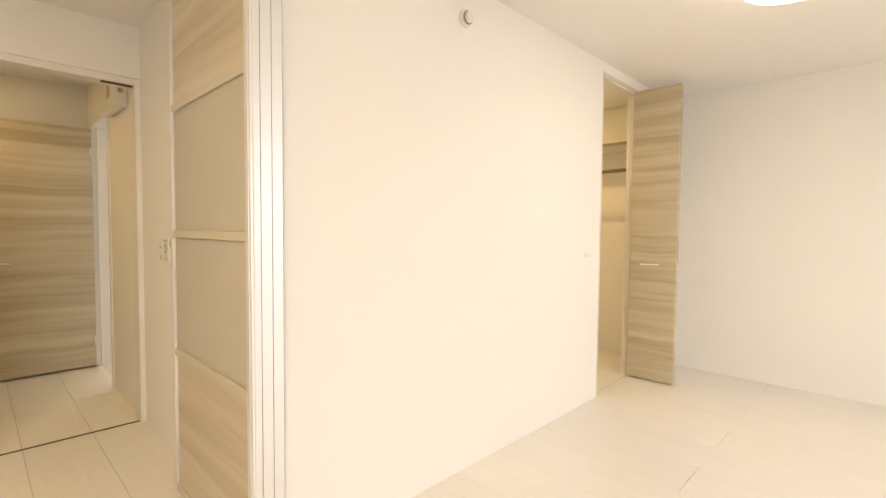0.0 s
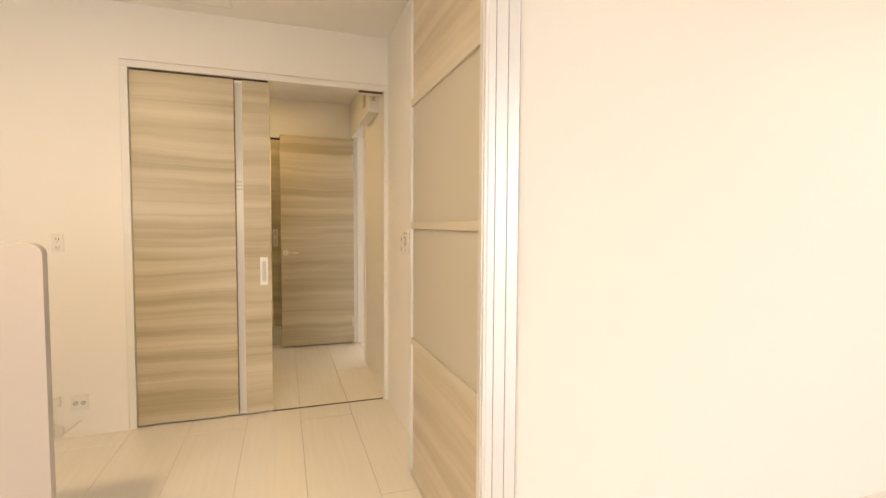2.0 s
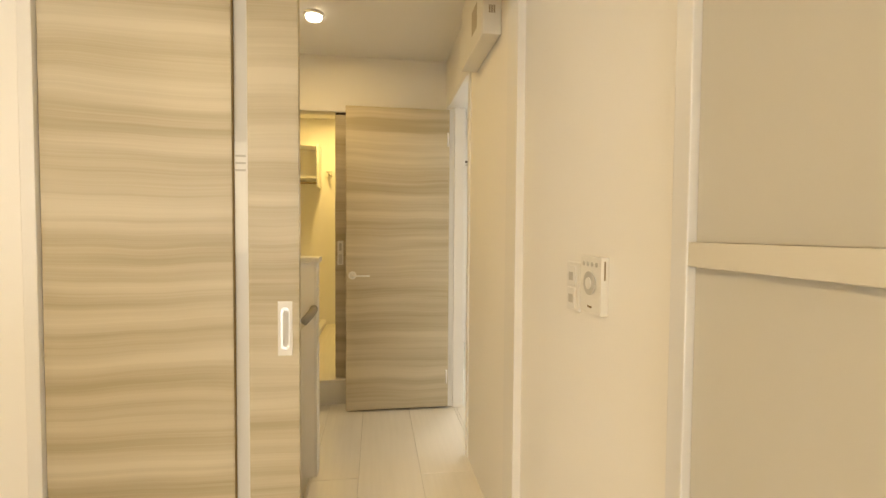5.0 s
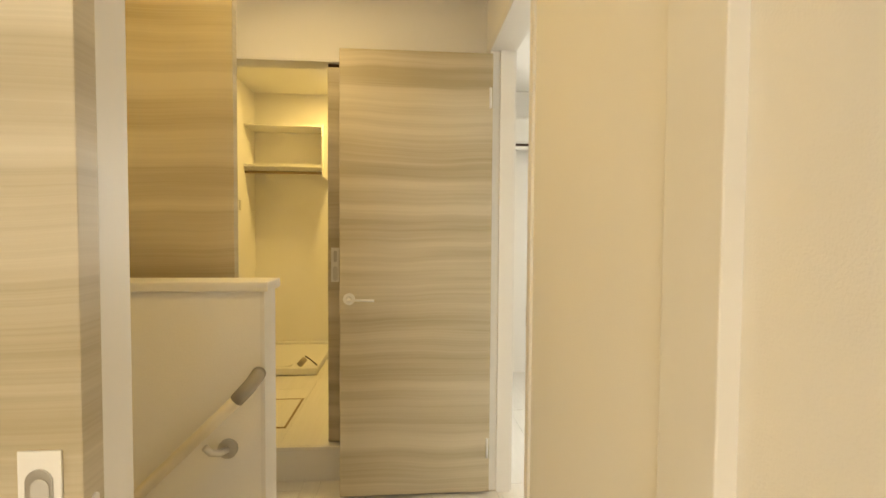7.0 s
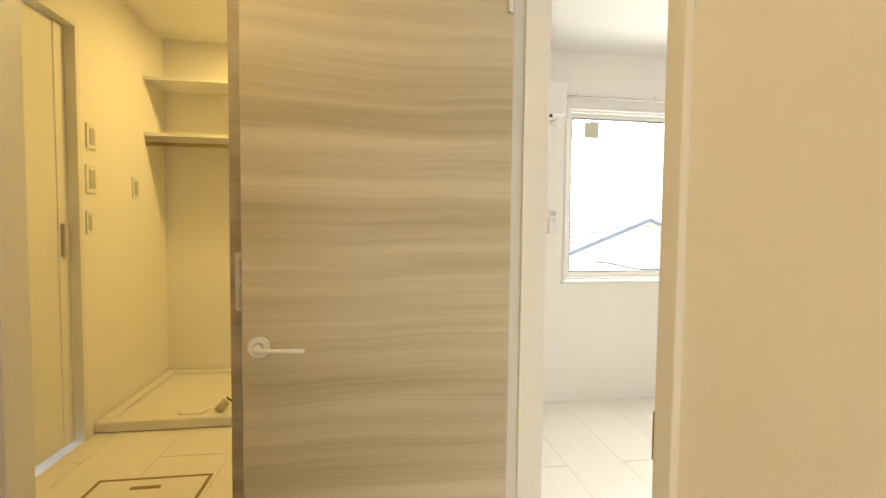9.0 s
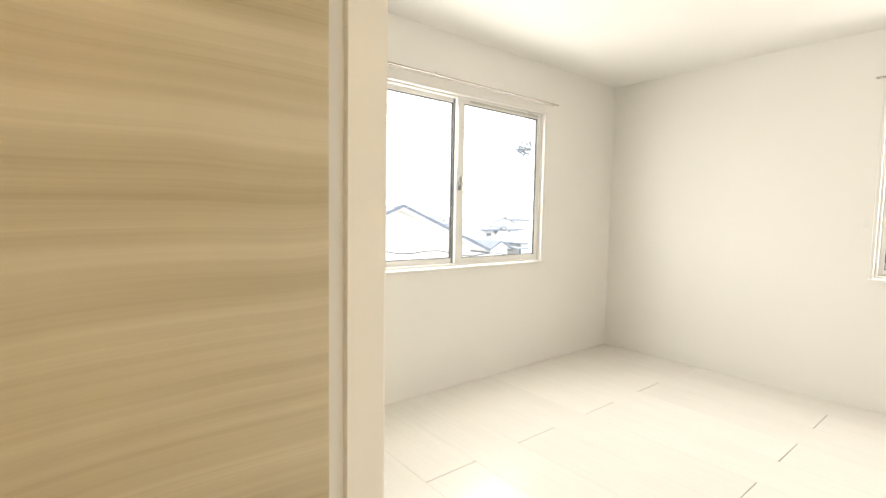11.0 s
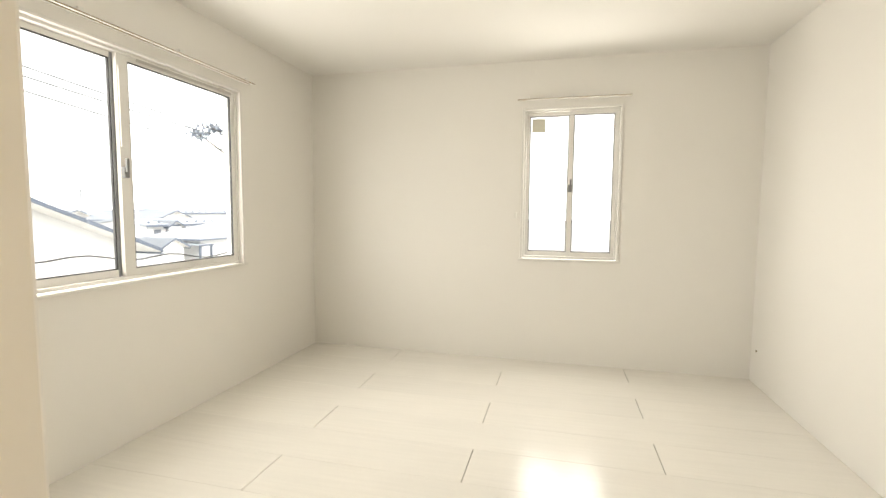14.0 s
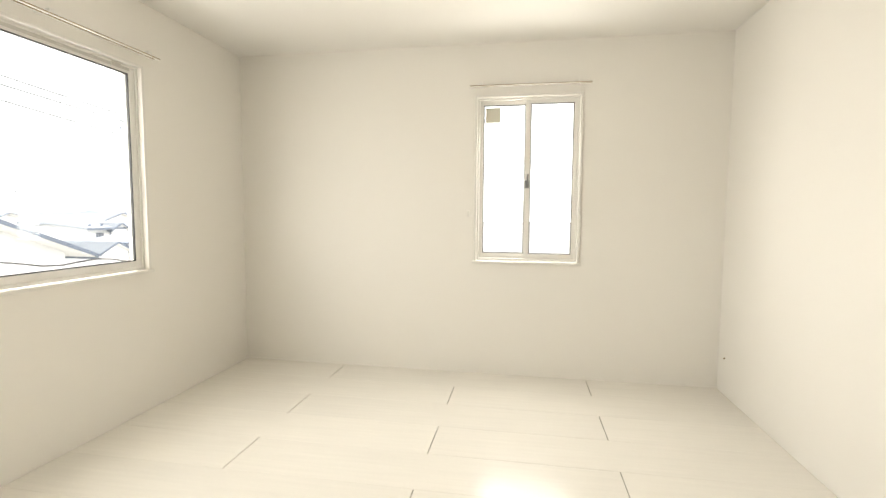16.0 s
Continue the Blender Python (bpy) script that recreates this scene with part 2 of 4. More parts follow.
def boxes(name, spans, mat, parent=None, bevel=0.0, label="", segments=2):
    bm = bmesh.new()
    for lo, hi in spans:
        add_box(bm, lo, hi, bevel, segments)
    return finish(name, bm, mat, parent, label)


def box(name, lo, hi, mat, parent=None, bevel=0.002, label=""):
    return boxes(name, [(lo, hi)], mat, parent, bevel, label)


def add_rod(bm, a, b, r, sides=16, r2=None):
    a, b = Vector(a), Vector(b)
    m = Matrix.Translation((a + b) / 2) @ (b - a).to_track_quat("Z", "Y").to_matrix().to_4x4()
    bmesh.ops.create_cone(bm, cap_ends=True, segments=sides, radius1=r, radius2=r if r2 is None else r2, depth=(b - a).length, matrix=m)


def rod(name, a, b, r, mat, parent=None, label="", sides=16, r2=None):
    bm = bmesh.new()
    add_rod(bm, a, b, r, sides, r2)
    ob = finish(name, bm, mat, parent, label)
    for p in ob.data.polygons:
        p.use_smooth = len(p.vertices) == 4
    return ob


def tube(name, points, r, mat, parent=None, label="", sides=10):
    """A round bar swept along points."""
    bm, rings = bmesh.new(), []
    pts = [Vector(p) for p in points]
    for i, p in enumerate(pts):
        way = (pts[min(i + 1, len(pts) - 1)] - pts[max(i - 1, 0)]).normalized()
        q = way.to_track_quat("Z", "Y")
        rings.append([bm.verts.new(p + q @ Vector((r * math.cos(6.2832 * k / sides), r * math.sin(6.2832 * k / sides), 0))) for k in range(sides)])
    for a, b in zip(rings, rings[1:]):
        for k in range(sides):
            bm.faces.new((a[k], a[(k + 1) % sides], b[(k + 1) % sides], b[k]))
    bm.faces.new(rings[0][::-1])
    bm.faces.new(rings[-1])
    return finish(name, bm, mat, parent, label, smooth=True)


def pill(name, centre, w, h, d, axis, mat, parent=None, label=""):
    """A plate with rounded ends, standing upright, w wide, h high and d deep along axis."""
    bm, n = bmesh.new(), 10
    r = w / 2
    outline = [(r * math.cos(math.pi * k / n), h / 2 - r + r * math.sin(math.pi * k / n)) for k in range(n + 1)]
    outline += [(-u, -v) for u, v in outline]
    sheets = []
    for s in (-d / 2, d / 2):
        sheets.append([bm.verts.new(Vector(centre) + (Vector((u, s, v)) if axis == "y" else Vector((s, u, v)))) for u, v in outline])
    bm.faces.new(sheets[0])
    bm.faces.new(sheets[1])
    for k in range(len(outline)):
        j = (k + 1) % len(outline)
        bm.faces.new((sheets[0][k], sheets[0][j], sheets[1][j], sheets[1][k]))
    return finish(name, bm, mat, parent, label)


def structure(ob, label, category):
    return tagged(ob, label, category, kind="structure")


# ---------- walls, ceilings ----------
CZ = 2.37   # ceiling
BZ = 2.39   # bedroom ceiling
TOP = 2.75  # wall tops, above the ceilings
STEP = 0.17
# living room north wall, with the wide sliding-door opening
structure(boxes("wall_living_north", [((-4.4, 0.0, -0.1), (-1.49, 0.12, TOP)), ((-1.49, 0.0, 2.07), (0.0, 0.12, TOP)),
                                      ((-1.49, 0.064, -0.1), (-0.766, 0.12, 2.07))], WALL), "white wallpapered wall around the wide sliding door", "wall")
# wall between hall / living side and the rooms east of it
structure(boxes("wall_hall_east", [((0.0, -0.93, -0.1), (0.17, 0.0, TOP)), ((0.016, -1.63, -0.1), (0.17, -0.93, TOP)), ((0.0, 0.0, -0.1), (0.10, 0.879, TOP)),
                                   ((0.0, 0.879, 2.055), (0.10, 1.636, TOP)), ((0.0, 1.636, -0.1), (0.10, 3.405, TOP))], WALL),
          "white wallpapered wall beside the hall with a doorway", "wall")
# white wall north of the side room, with the closet opening
structure(boxes("wall_room_north", [((0.016, -1.75, -0.1), (2.385, -1.63, TOP)), ((2.385, -1.75, 2.30), (3.10, -1.63, TOP)), ((3.10, -1.75, -0.1), (3.66, -1.63, TOP))], WALL),
          "plain white wallpapered wall with a tall closet opening", "wall")
structure(boxes("wall_east", [((3.66, -5.9, -0.1), (3.80, 0.81, TOP)), ((3.66, 0.81, -0.1), (3.80, 1.565, 0.83)), ((3.66, 0.81, 2.03), (3.80, 1.565, TOP)),
                              ((3.66, 1.565, -0.1), (3.80, 3.54, TOP))], WALL), "plain white wallpapered outer wall with a narrow window", "wall")
structure(boxes("wall_bedroom_north", [((0.0, 3.405, -0.1), (0.93, 3.54, TOP)), ((0.93, 3.405, -0.1), (2.695, 3.54, 0.83)), ((0.93, 3.405, 2.025), (2.695, 3.54, TOP)),
                                       ((2.695, 3.405, -0.1), (3.66, 3.54, TOP))], WALL), "white wallpapered wall with a wide sliding window", "wall")
structure(boxes("wall_bedroom_south", [((0.17, -0.25, -0.1), (3.66, -0.13, TOP))], WALL), "plain white wallpapered wall", "wall")
structure(boxes("wall_closet_west", [((2.0, -1.63, -0.1), (2.1, -0.25, TOP))], WALL), "white closet side wall", "wall")
structure(boxes("wall_room_south", [((0.0, -5.9, -0.1), (0.6, -5.76, TOP)), ((0.6, -5.9, 2.3), (3.2, -5.76, TOP)), ((3.2, -5.9, -0.1), (3.66, -5.76, TOP)),
                                    ((-0.1, -6.6, -0.1), (0.0, -5.76, TOP))], WALL), "white wall with a wide opening to the balcony", "wall")
structure(boxes("wall_living_south", [((-4.4, -6.6, -0.1), (-3.7, -6.46, TOP)), ((-3.7, -6.6, 2.3), (-1.1, -6.46, TOP)), ((-1.1, -6.6, -0.1), (-0.1, -6.46, TOP))], WALL),
          "white living room wall with a wide opening", "wall")
structure(boxes("wall_living_west", [((-4.54, -6.6, -0.1), (-4.4, 0.12, TOP))], WALL), "plain white living room wall", "wall")
# stairwell and washroom
structure(boxes("wall_stair_west", [((-3.3, 0.12, -2.9), (-3.18, 3.94, TOP))], WALL), "white stairwell wall", "wall")
structure(boxes("wall_stair_south", [((-3.18, 0.06, -2.9), (-0.75, 0.118, -0.1))], WALL), "white stairwell side wall", "wall")
structure(boxes("wall_washroom_front", [((-1.90, 1.75, -0.1), (-1.33, 1.85, TOP)), ((-1.33, 1.75, 2.01), (-0.745, 1.85, TOP)), ((-0.745, 1.75, 2.01), (0.0, 1.765, TOP)), ((-0.745, 1.81, STEP), (0.0, 1.85, TOP)),
                                        ((-0.58, 1.75, STEP), (0.0, 1.765, 2.01)), ((-1.33, 1.75, -0.1), (0.0, 1.85, 0.05))], WALL), "white wall with the washroom's pocket-door opening", "wall")
structure(boxes("wall_washroom_west", [((-1.83, 1.85, -0.1), (-1.71, 2.14, TOP)), ((-1.83, 2.14, 2.125), (-1.71, 2.80, TOP)), ((-1.83, 2.80, -0.1), (-1.71, 3.82, TOP))], WALL),
          "washroom wall with switches and a bathroom doorway", "wall")
structure(boxes("wall_washroom_north", [((-1.71, 3.70, -0.1), (0.0, 3.82, TOP))], WALL), "plain washroom back wall", "wall")
structure(boxes("wall_toilet", [((-1.78, 1.045, -0.1), (-1.70, 1.75, TOP))], WALL), "short white wall behind the open wooden door", "wall")
structure(boxes("wall_washroom_east", [((-0.10, 1.85, -0.1), (0.0, 3.70, TOP))], WALL), "plain washroom side wall", "wall")
structure(boxes("wall_stair_north", [((-3.18, 0.785, -2.9), (-1.779, 1.0, TOP))], WALL), "white wall past the stairwell", "wall")

for name, lo, hi in (("ceiling_living", (-4.4, -6.46, CZ), (0.05, 0.0, CZ + 0.1)), ("ceiling_room", (0.05, -5.76, CZ), (3.66, -1.75, CZ + 0.1)),
                     ("ceiling_hall", (-3.18, 0.12, CZ), (0.0, 1.75, CZ + 0.1)), ("ceiling_washroom", (-1.71, 1.85, 2.40), (-0.10, 3.70, 2.50)),
                     ("ceiling_bedroom", (0.10, -0.13, BZ), (3.66, 3.405, BZ + 0.1)), ("ceiling_closet", (2.1, -1.63, CZ), (3.66, -0.25, CZ + 0.1)),
                     ("ceiling_bath", (-3.18, 1.0, 2.46), (-1.83, 3.94, 2.56))):
    structure(box(name, lo, hi, CEIL, bevel=0), "plain white papered ceiling", "ceiling")
structure(boxes("roof_cover", [((-4.7, -6.8, 2.76), (4.0, 4.1, 2.9))], TRIM), "flat roof slab above the rooms", "roof")


# ---------- trim: door frames ----------
def door_frame(name, lo, hi, axis, width, proud, label):
    """A casing with a head and two legs round an opening."""
    t = thing(name, ((lo[0] + hi[0]) / 2, (lo[1] + hi[1]) / 2, lo[2]), label, "door frame", kind="structure")
    if axis == "y":
        box("jamb", (lo[0] - width, lo[1] - proud, lo[2]), (lo[0], hi[1] + proud, hi[2]), TRIM, t, 0.003)
        box("jamb", (hi[0], lo[1] - proud, lo[2]), (hi[0] + width, hi[1] + proud, hi[2]), TRIM, t, 0.003)
        box("head", (lo[0] - width, lo[1] - proud, hi[2]), (hi[0] + width, hi[1] + proud, hi[2] + width), TRIM, t, 0.003)
    else:
        box("jamb", (lo[0] - proud, lo[1] - width, lo[2]), (hi[0] + proud, lo[1], hi[2]), TRIM, t, 0.003)
        box("jamb", (lo[0] - proud, hi[1], lo[2]), (hi[0] + proud, hi[1] + width, hi[2]), TRIM, t, 0.003)
        box("head", (lo[0] - proud, lo[1] - width, hi[2]), (hi[0] + proud, hi[1] + width, hi[2] + width), TRIM, t, 0.003)
    return t


f1 = door_frame("door_frame_1", (-1.452, 0.0, 0.0), (-0.027, 0.12, 2.03), "y", 0.0378, 0.0012, "white painted frame of the wide sliding doorway")
box("stop_post", (-0.765, 0.064, 0.0), (-0.736, 0.128, 2.03), TRIM, f1, 0.002)
box("track_slot", (-1.445, 0.014, 2.022), (-0.73, 0.054, 2.0295), DARK, f1, 0)
box("track_slot", (-0.185, 0.014, 2.026), (-0.03, 0.054, 2.0295), DARK, f1, 0)
box("floor_track", (-0.73, 0.028, 0.0005), (-0.03, 0.040, 0.0035), DARK, f1, 0)
f2 = door_frame("door_frame_2", (0.0, 0.915, 0.0), (0.101, 1.600, 2.02), "x", 0.036, 0.010, "white painted frame of the bedroom doorway")
box("door_stop", (0.035, 1.586, 0.0), (0.100, 1.5998, 2.02), TRIM, f2, 0.002)
box("door_stop", (0.035, 0.9152, 0.0), (0.100, 0.929, 2.02), TRIM, f2, 0.002)
box("strike_plate", (-0.0098, 0.9152, 0.912), (0.016, 0.9175, 0.975), BROWN, f2, 0.0008)
for z in (0.22, 1.80):
    box("hinge", (-0.0125, 1.565, z - 0.045), (-0.0098, 1.60, z + 0.045), WHITEMETAL, f2, 0.0008)
    for dz in (-0.025, 0.0, 0.025):
        rod("screw", (-0.0145, 1.588, z + dz), (-0.0122, 1.588, z + dz), 0.004, STEEL, f2, sides=8)
f3 = door_frame("door_frame_3", (-1.318, 1.75, STEP), (-0.60, 1.85, 1.998), "y", 0.012, 0.004, "thin white frame of the washroom pocket door")
box("track_slot", (-0.757, 1.772, 1.985), (-0.61, 1.802, 1.9975), DARK, f3, 0)
f4 = door_frame("door_frame_4", (-1.83, 2.17, STEP), (-1.71, 2.765, 2.095), "x", 0.03, 0.012, "white plastic frame of the bathroom door")

# ---------- doors ----------
def slide_pull(parent, x, z, y, w=0.042, h=0.165):
    plate = box("pull_plate", (x - w / 2, y - 0.003, z - h / 2), (x + w / 2, y, z + h / 2), WHITEMETAL, parent, 0.001, "white metal pull plate")
    pill("pull_recess", (x, y - 0.0035, z), w * 0.62, h * 0.78, 0.003, "y", STEEL, plate)
    pill("pull_cup", (x + 0.002, y - 0.0048, z), w * 0.42, h * 0.66, 0.002, "y", GREYPLASTIC, plate)


d1 = thing("sliding_door", (-1.09, 0.035, 0.0), "half-open greige wood-grain sliding door with a frosted glass strip", "door")
box("panel", (-1.45, 0.016, 0.012), (-0.921, 0.050, 2.02), WOOD, d1, 0.0015)
box("panel", (-0.875, 0.016, 0.012), (-0.724, 0.050, 2.02), WOOD, d1, 0.0015)
box("glass_strip", (-0.919, 0.028, 0.02), (-0.877, 0.040, 2.012), FROSTSTRIP, d1, 0, "narrow frosted glass strip")
box("edge_bead", (-0.9205, 0.018, 0.014), (-0.9165, 0.046, 2.018), SUBFLOOR, d1, 0)
box("edge_bead", (-0.8795, 0.018, 0.014), (-0.8755, 0.046, 2.018), TRIM, d1, 0)
box("clip", (-0.9160, 0.017, 2.000), (-0.8800, 0.045, 2.016), WHITEMETAL, d1, 0.001)
box("clip", (-0.9160, 0.017, 0.013), (-0.8800, 0.045, 0.024), WHITEMETAL, d1, 0.001)
lab_ = box("paper_label", (-0.9160, 0.0250, 1.12), (-0.8800, 0.0276, 1.465), PAPER, d1, 0, "white paper strip taped on the glass")
for k in range(3):
    box("print_line", (-0.913, 0.0244, 1.375 + 0.022 * k), (-0.883, 0.0249, 1.381 + 0.022 * k), GREYPLASTIC, lab_, 0)
slide_pull(d1, -0.766, 0.885, 0.016, 0.044, 0.172)
pill("edge_button", (-0.7235, 0.033, 0.905), 0.012, 0.018, 0.002, "x", WHITEMETAL, d1)

d2 = thing("bedroom_door", (-0.35, 1.575, 0.0), "open greige wood-grain hinged door with a white lever", "door")
box("leaf", (-0.675, 1.568, 0.016), (-0.002, 1.5985, 1.997), WOOD, d2, 0.0015)
box("leaf_edge", (-0.6765, 1.571, 0.018), (-0.6752, 1.596, 1.995), WOOD_IN, d2, 0)
LZ = 0.906
lever = rod("rose", (-0.634, 1.566, LZ), (-0.634, 1.557, LZ), 0.026, WHITEMETAL, d2, "white round rose", sides=28)
rod("spindle", (-0.634, 1.557, LZ), (-0.634, 1.522, LZ), 0.009, WHITEMETAL, lever)
tube("lever", [(-0.638, 1.524, LZ), (-0.62, 1.521, LZ), (-0.57, 1.521, LZ - 0.001), (-0.522, 1.523, LZ - 0.002)], 0.0055, WHITEMETAL, lever, "slim white lever handle")
rod("thumb_turn", (-0.634, 1.558, LZ), (-0.634, 1.55, LZ), 0.013, STEEL, lever, sides=16)
rod("rose", (-0.634, 1.6, LZ), (-0.634, 1.609, LZ), 0.026, WHITEMETAL, d2, sides=28)
tube("lever", [(-0.634, 1.609, LZ), (-0.634, 1.64, LZ), (-0.62, 1.645, LZ), (-0.522, 1.645, LZ)], 0.0065, WHITEMETAL, d2)
for z in (0.22, 1.80):
    rod("hinge_knuckle", (-0.0135, 1.563, z - 0.045), (-0.0135, 1.563, z + 0.045), 0.006, WHITEMETAL, d2, sides=10)

d3 = thing("washroom_pocket_door", (-0.68, 1.785, STEP), "greige wood-grain pocket door slid mostly into the wall", "door")
box("leaf", (-0.760, 1.772, STEP + 0.005), (-0.59, 1.802, 1.983), WOOD, d3, 0.0015)
pl = box("pull_plate", (-0.745, 1.7685, 0.960), (-0.705, 1.772, 1.125), WHITEMETAL, d3, 0.001, "white pull with a lock slot")
pill("pull_recess", (-0.725, 1.7675, 1.000), 0.022, 0.07, 0.003, "y", STEEL, pl)
pill("lock_window", (-0.725, 1.7675, 1.083), 0.016, 0.055, 0.003, "y", GREYPLASTIC, pl)

d4 = thing("toilet_door", (-1.3, 1.02, 0.0), "dark-lit greige wood-grain door standing open beyond the half wall", "door")
box("leaf", (-1.66, 1.000, 0.010), (-0.919, 1.034, 1.985), WOOD, d4, 0.0015)
rod("rose", (-1.61, 1.000, 0.90), (-1.61, 0.995, 0.90), 0.026, WHITEMETAL, d4, sides=24)
tube("lever", [(-1.61, 0.995, 0.90), (-1.61, 0.965, 0.90), (-1.595, 0.960, 0.90), (-1.50, 0.960, 0.90)], 0.0065, WHITEMETAL, d4)

d5 = thing("bathroom_door", (-1.84, 2.47, STEP), "white bathroom door with a pale panel", "door")
box("stile", (-1.775, 2.171, STEP + 0.01), (-1.745, 2.245, 2.09), WHITEMETAL, d5, 0.003)
box("stile", (-1.775, 2.695, STEP + 0.01), (-1.745, 2.769, 2.09), WHITEMETAL, d5, 0.003)
box("panel", (-1.770, 2.2455, STEP + 0.012), (-1.750, 2.6945, 2.088), PLASTIC, d5, 0)
box("latch", (-1.744, 2.71, 1.05), (-1.728, 2.74, 1.20), GREYPLASTIC, d5, 0.003)


# ---------- stacked sliding partition ----------
def partition(x0, first):
    y0, y1 = -1.775, -0.935
    p = thing("partition_panel", (x0 + 0.0186, (y0 + y1) / 2, 0.0), "aluminium-framed sliding partition panel with frosted and wood-grain fields", "partition", "stacked partition panels")
    x1 = x0 + 0.0368
    box("stile", (x0 + (0.004 if first else 0.0), y0, 0.006), (x1, y0 + 0.034, CZ - 0.004), ALU, p, 0.0008)
    if first:
        box("stile_bead", (x0, y0 + 0.010, 0.006), (x0 + 0.0038, y0 + 0.034, CZ - 0.004), ALU, p, 0.0012)
        box("stile_lip", (x0 + 0.012, y0 - 0.003, 0.006), (x0 + 0.017, y0 - 0.0002, CZ - 0.004), WHITEMETAL, p, 0.001)
    box("stile", (x0, y1 - 0.032, 0.006), (x1, y1, CZ - 0.004), ALU, p, 0.002)
    rails = (0.008, 0.625, 1.152, 1.698, CZ - 0.04)
    for z in rails:
        box("rail", (x0 + 0.001, y0 + 0.0345, z), (x1 - 0.001, y1 - 0.0325, z + 0.030), RAILCREAM, p, 0.0015)
    for (a, b), mat, nm in zip(zip(rails, rails[1:]), (WOOD_IN, FROST, FROST, WOOD_IN), ("wood_field", "frosted_field", "frosted_field", "wood_field")):
        box(nm, (x0 + 0.012, y0 + 0.035, a + 0.0305), (x1 - 0.012, y1 - 0.033, b - 0.0005), mat, p, 0)
    # black strip fills the gap to the next panel, painting its shade
    box("gap_shade", (x0 + 0.0369, y0 + 0.0015, 0.01), (x0 + 0.0385, y0 + 0.020, CZ - 0.006), RUBBER, p, 0)


for k in range(3):
    partition(-0.104 + 0.0386 * k, k == 0)
pj = thing("partition_jamb", (-0.01, -0.915, 0.0), "slim white jamb where the partition meets the wall", "jamb", kind="structure")
box("jamb", (-0.014, -0.934, 0.0), (-0.0004, -0.888, CZ), TRIM, pj, 0.002)
tr = thing("ceiling_track", (-0.02, -3.4, CZ), "slim aluminium ceiling track of the partition", "track", kind="structure")
box("channel", (-0.106, -5.7, CZ - 0.003), (0.0145, -0.93, CZ - 0.0005), TRIM, tr, 0)

# ---------- closet in the side room ----------
cd = thing("closet_bifold_door", (3.06, -1.88, 0.0), "folded-open greige wood-grain bifold closet door", "door")
for x0, x1 in ((3.026, 3.050), (3.056, 3.080)):
    box("leaf", (x0, -2.058, 0.012), (x1, -1.705, 2.305), WOOD, cd, 0.0015)
for z in (0.13, 1.12, 2.14):
    rod("hinge", (3.053, -2.0625, z - 0.03), (3.053, -2.0625, z + 0.03), 0.007, STEEL, cd, sides=10)
tube("handle", [(3.026, -1.79, 0.93), (3.006, -1.795, 0.93), (3.002, -1.86, 0.931), (3.006, -1.925, 0.932), (3.026, -1.93, 0.932)], 0.0055, WHITEMETAL, cd, "slim white bar handle")
clf = door_frame("door_frame_5", (2.397, -1.75, 0.0), (3.09, -1.63, 2.298), "y", 0.010, 0.003, "thin white frame of the closet opening")
box("top_rail", (2.40, -1.71, 2.286), (3.085, -1.67, 2.2975), ALU, clf, 0.001)
sh = thing("closet_shelf", (3.45, -0.95, 1.72), "pale closet shelf with a brown front edge and hanging rail", "shelf")
for z in (1.945,):
    box("shelf", (3.26, -1.628, z), (3.658, -0.252, z + 0.02), TRIM, sh, 0.001)
    box("front_edge", (3.250, -1.628, z - 0.001), (3.2598, -0.252, z + 0.021), BROWN, sh, 0.001)
rod("hanging_rail", (3.30, -1.629, 1.725), (3.30, -0.251, 1.725), 0.016, BROWN, sh)
box("wall_batten", (3.64, -1.628, 1.88), (3.658, -0.252, 1.944), TRIM, sh, 0.001)


# ---------- lamps and ceiling fittings ----------
def disc(name, centre, r, h, mat, parent, label="", sides=48, soften=0.35):
    bm = bmesh.new()
    rings = []
    for rr, dz in ((r, 0.0), (r, -h * 0.5), (r * (1 - 0.25 * soften), -h * 0.88), (r * (1 - soften), -h)):
        rings.append([bm.verts.new(Vector(centre) + Vector((rr * math.cos(6.28319 * k / sides), rr * math.sin(6.28319 * k / sides), dz))) for k in range(sides)])
    for a, b in zip(rings, rings[1:]):
        for k in range(sides):
            bm.faces.new((a[k], a[(k + 1) % sides], b[(k + 1) % sides], b[k]))
    bm.faces.new(rings[0])
    bm.faces.new(rings[-1])
    return finish(name, bm, mat, parent, label, smooth=True)


cl = thing("ceiling_lamp", (1.79, -2.92, CZ), "lit round white ceiling lamp", "lamp")
disc("base", (1.79, -2.92, CZ - 0.001), 0.20, 0.03, PLASTIC, cl)
disc("diffuser", (1.79, -2.92, CZ - 0.0305), 0.235, 0.075, GLOW, cl, "glowing round diffuser")
# the living room disc at y -1.95 only goes with the added fill
for nm, at, r, z in (("hall_downlight", (-0.82, 1.15), 0.055, CZ), ("washroom_lamp_disc", (-0.90, 3.14), 0.085, 2.40),
                      # the disc over the stairs is added with its fill light, out of view
                      ("stair_fill_disc", (-1.15, 0.24), 0.055, CZ), ("closet_downlight", (2.75, -0.80), 0.055, CZ), ("living_and_fill_disc", (-1.65, -3.85), 0.085, CZ), ("living_and_fill_disc", (-1.65, -1.95), 0.085, CZ)):
    dl = thing("ceiling_spotlight", (at[0], at[1], z), "small lit round ceiling light, in places an added unseen fill", "lamp")
    disc("ring", (at[0], at[1], z - 0.0005), r, 0.012, PLASTIC, dl, sides=32)
    disc("bulb", (at[0], at[1], z - 0.013), r * 0.8, 0.018, GLOW, dl, "glowing bulb", sides=28)
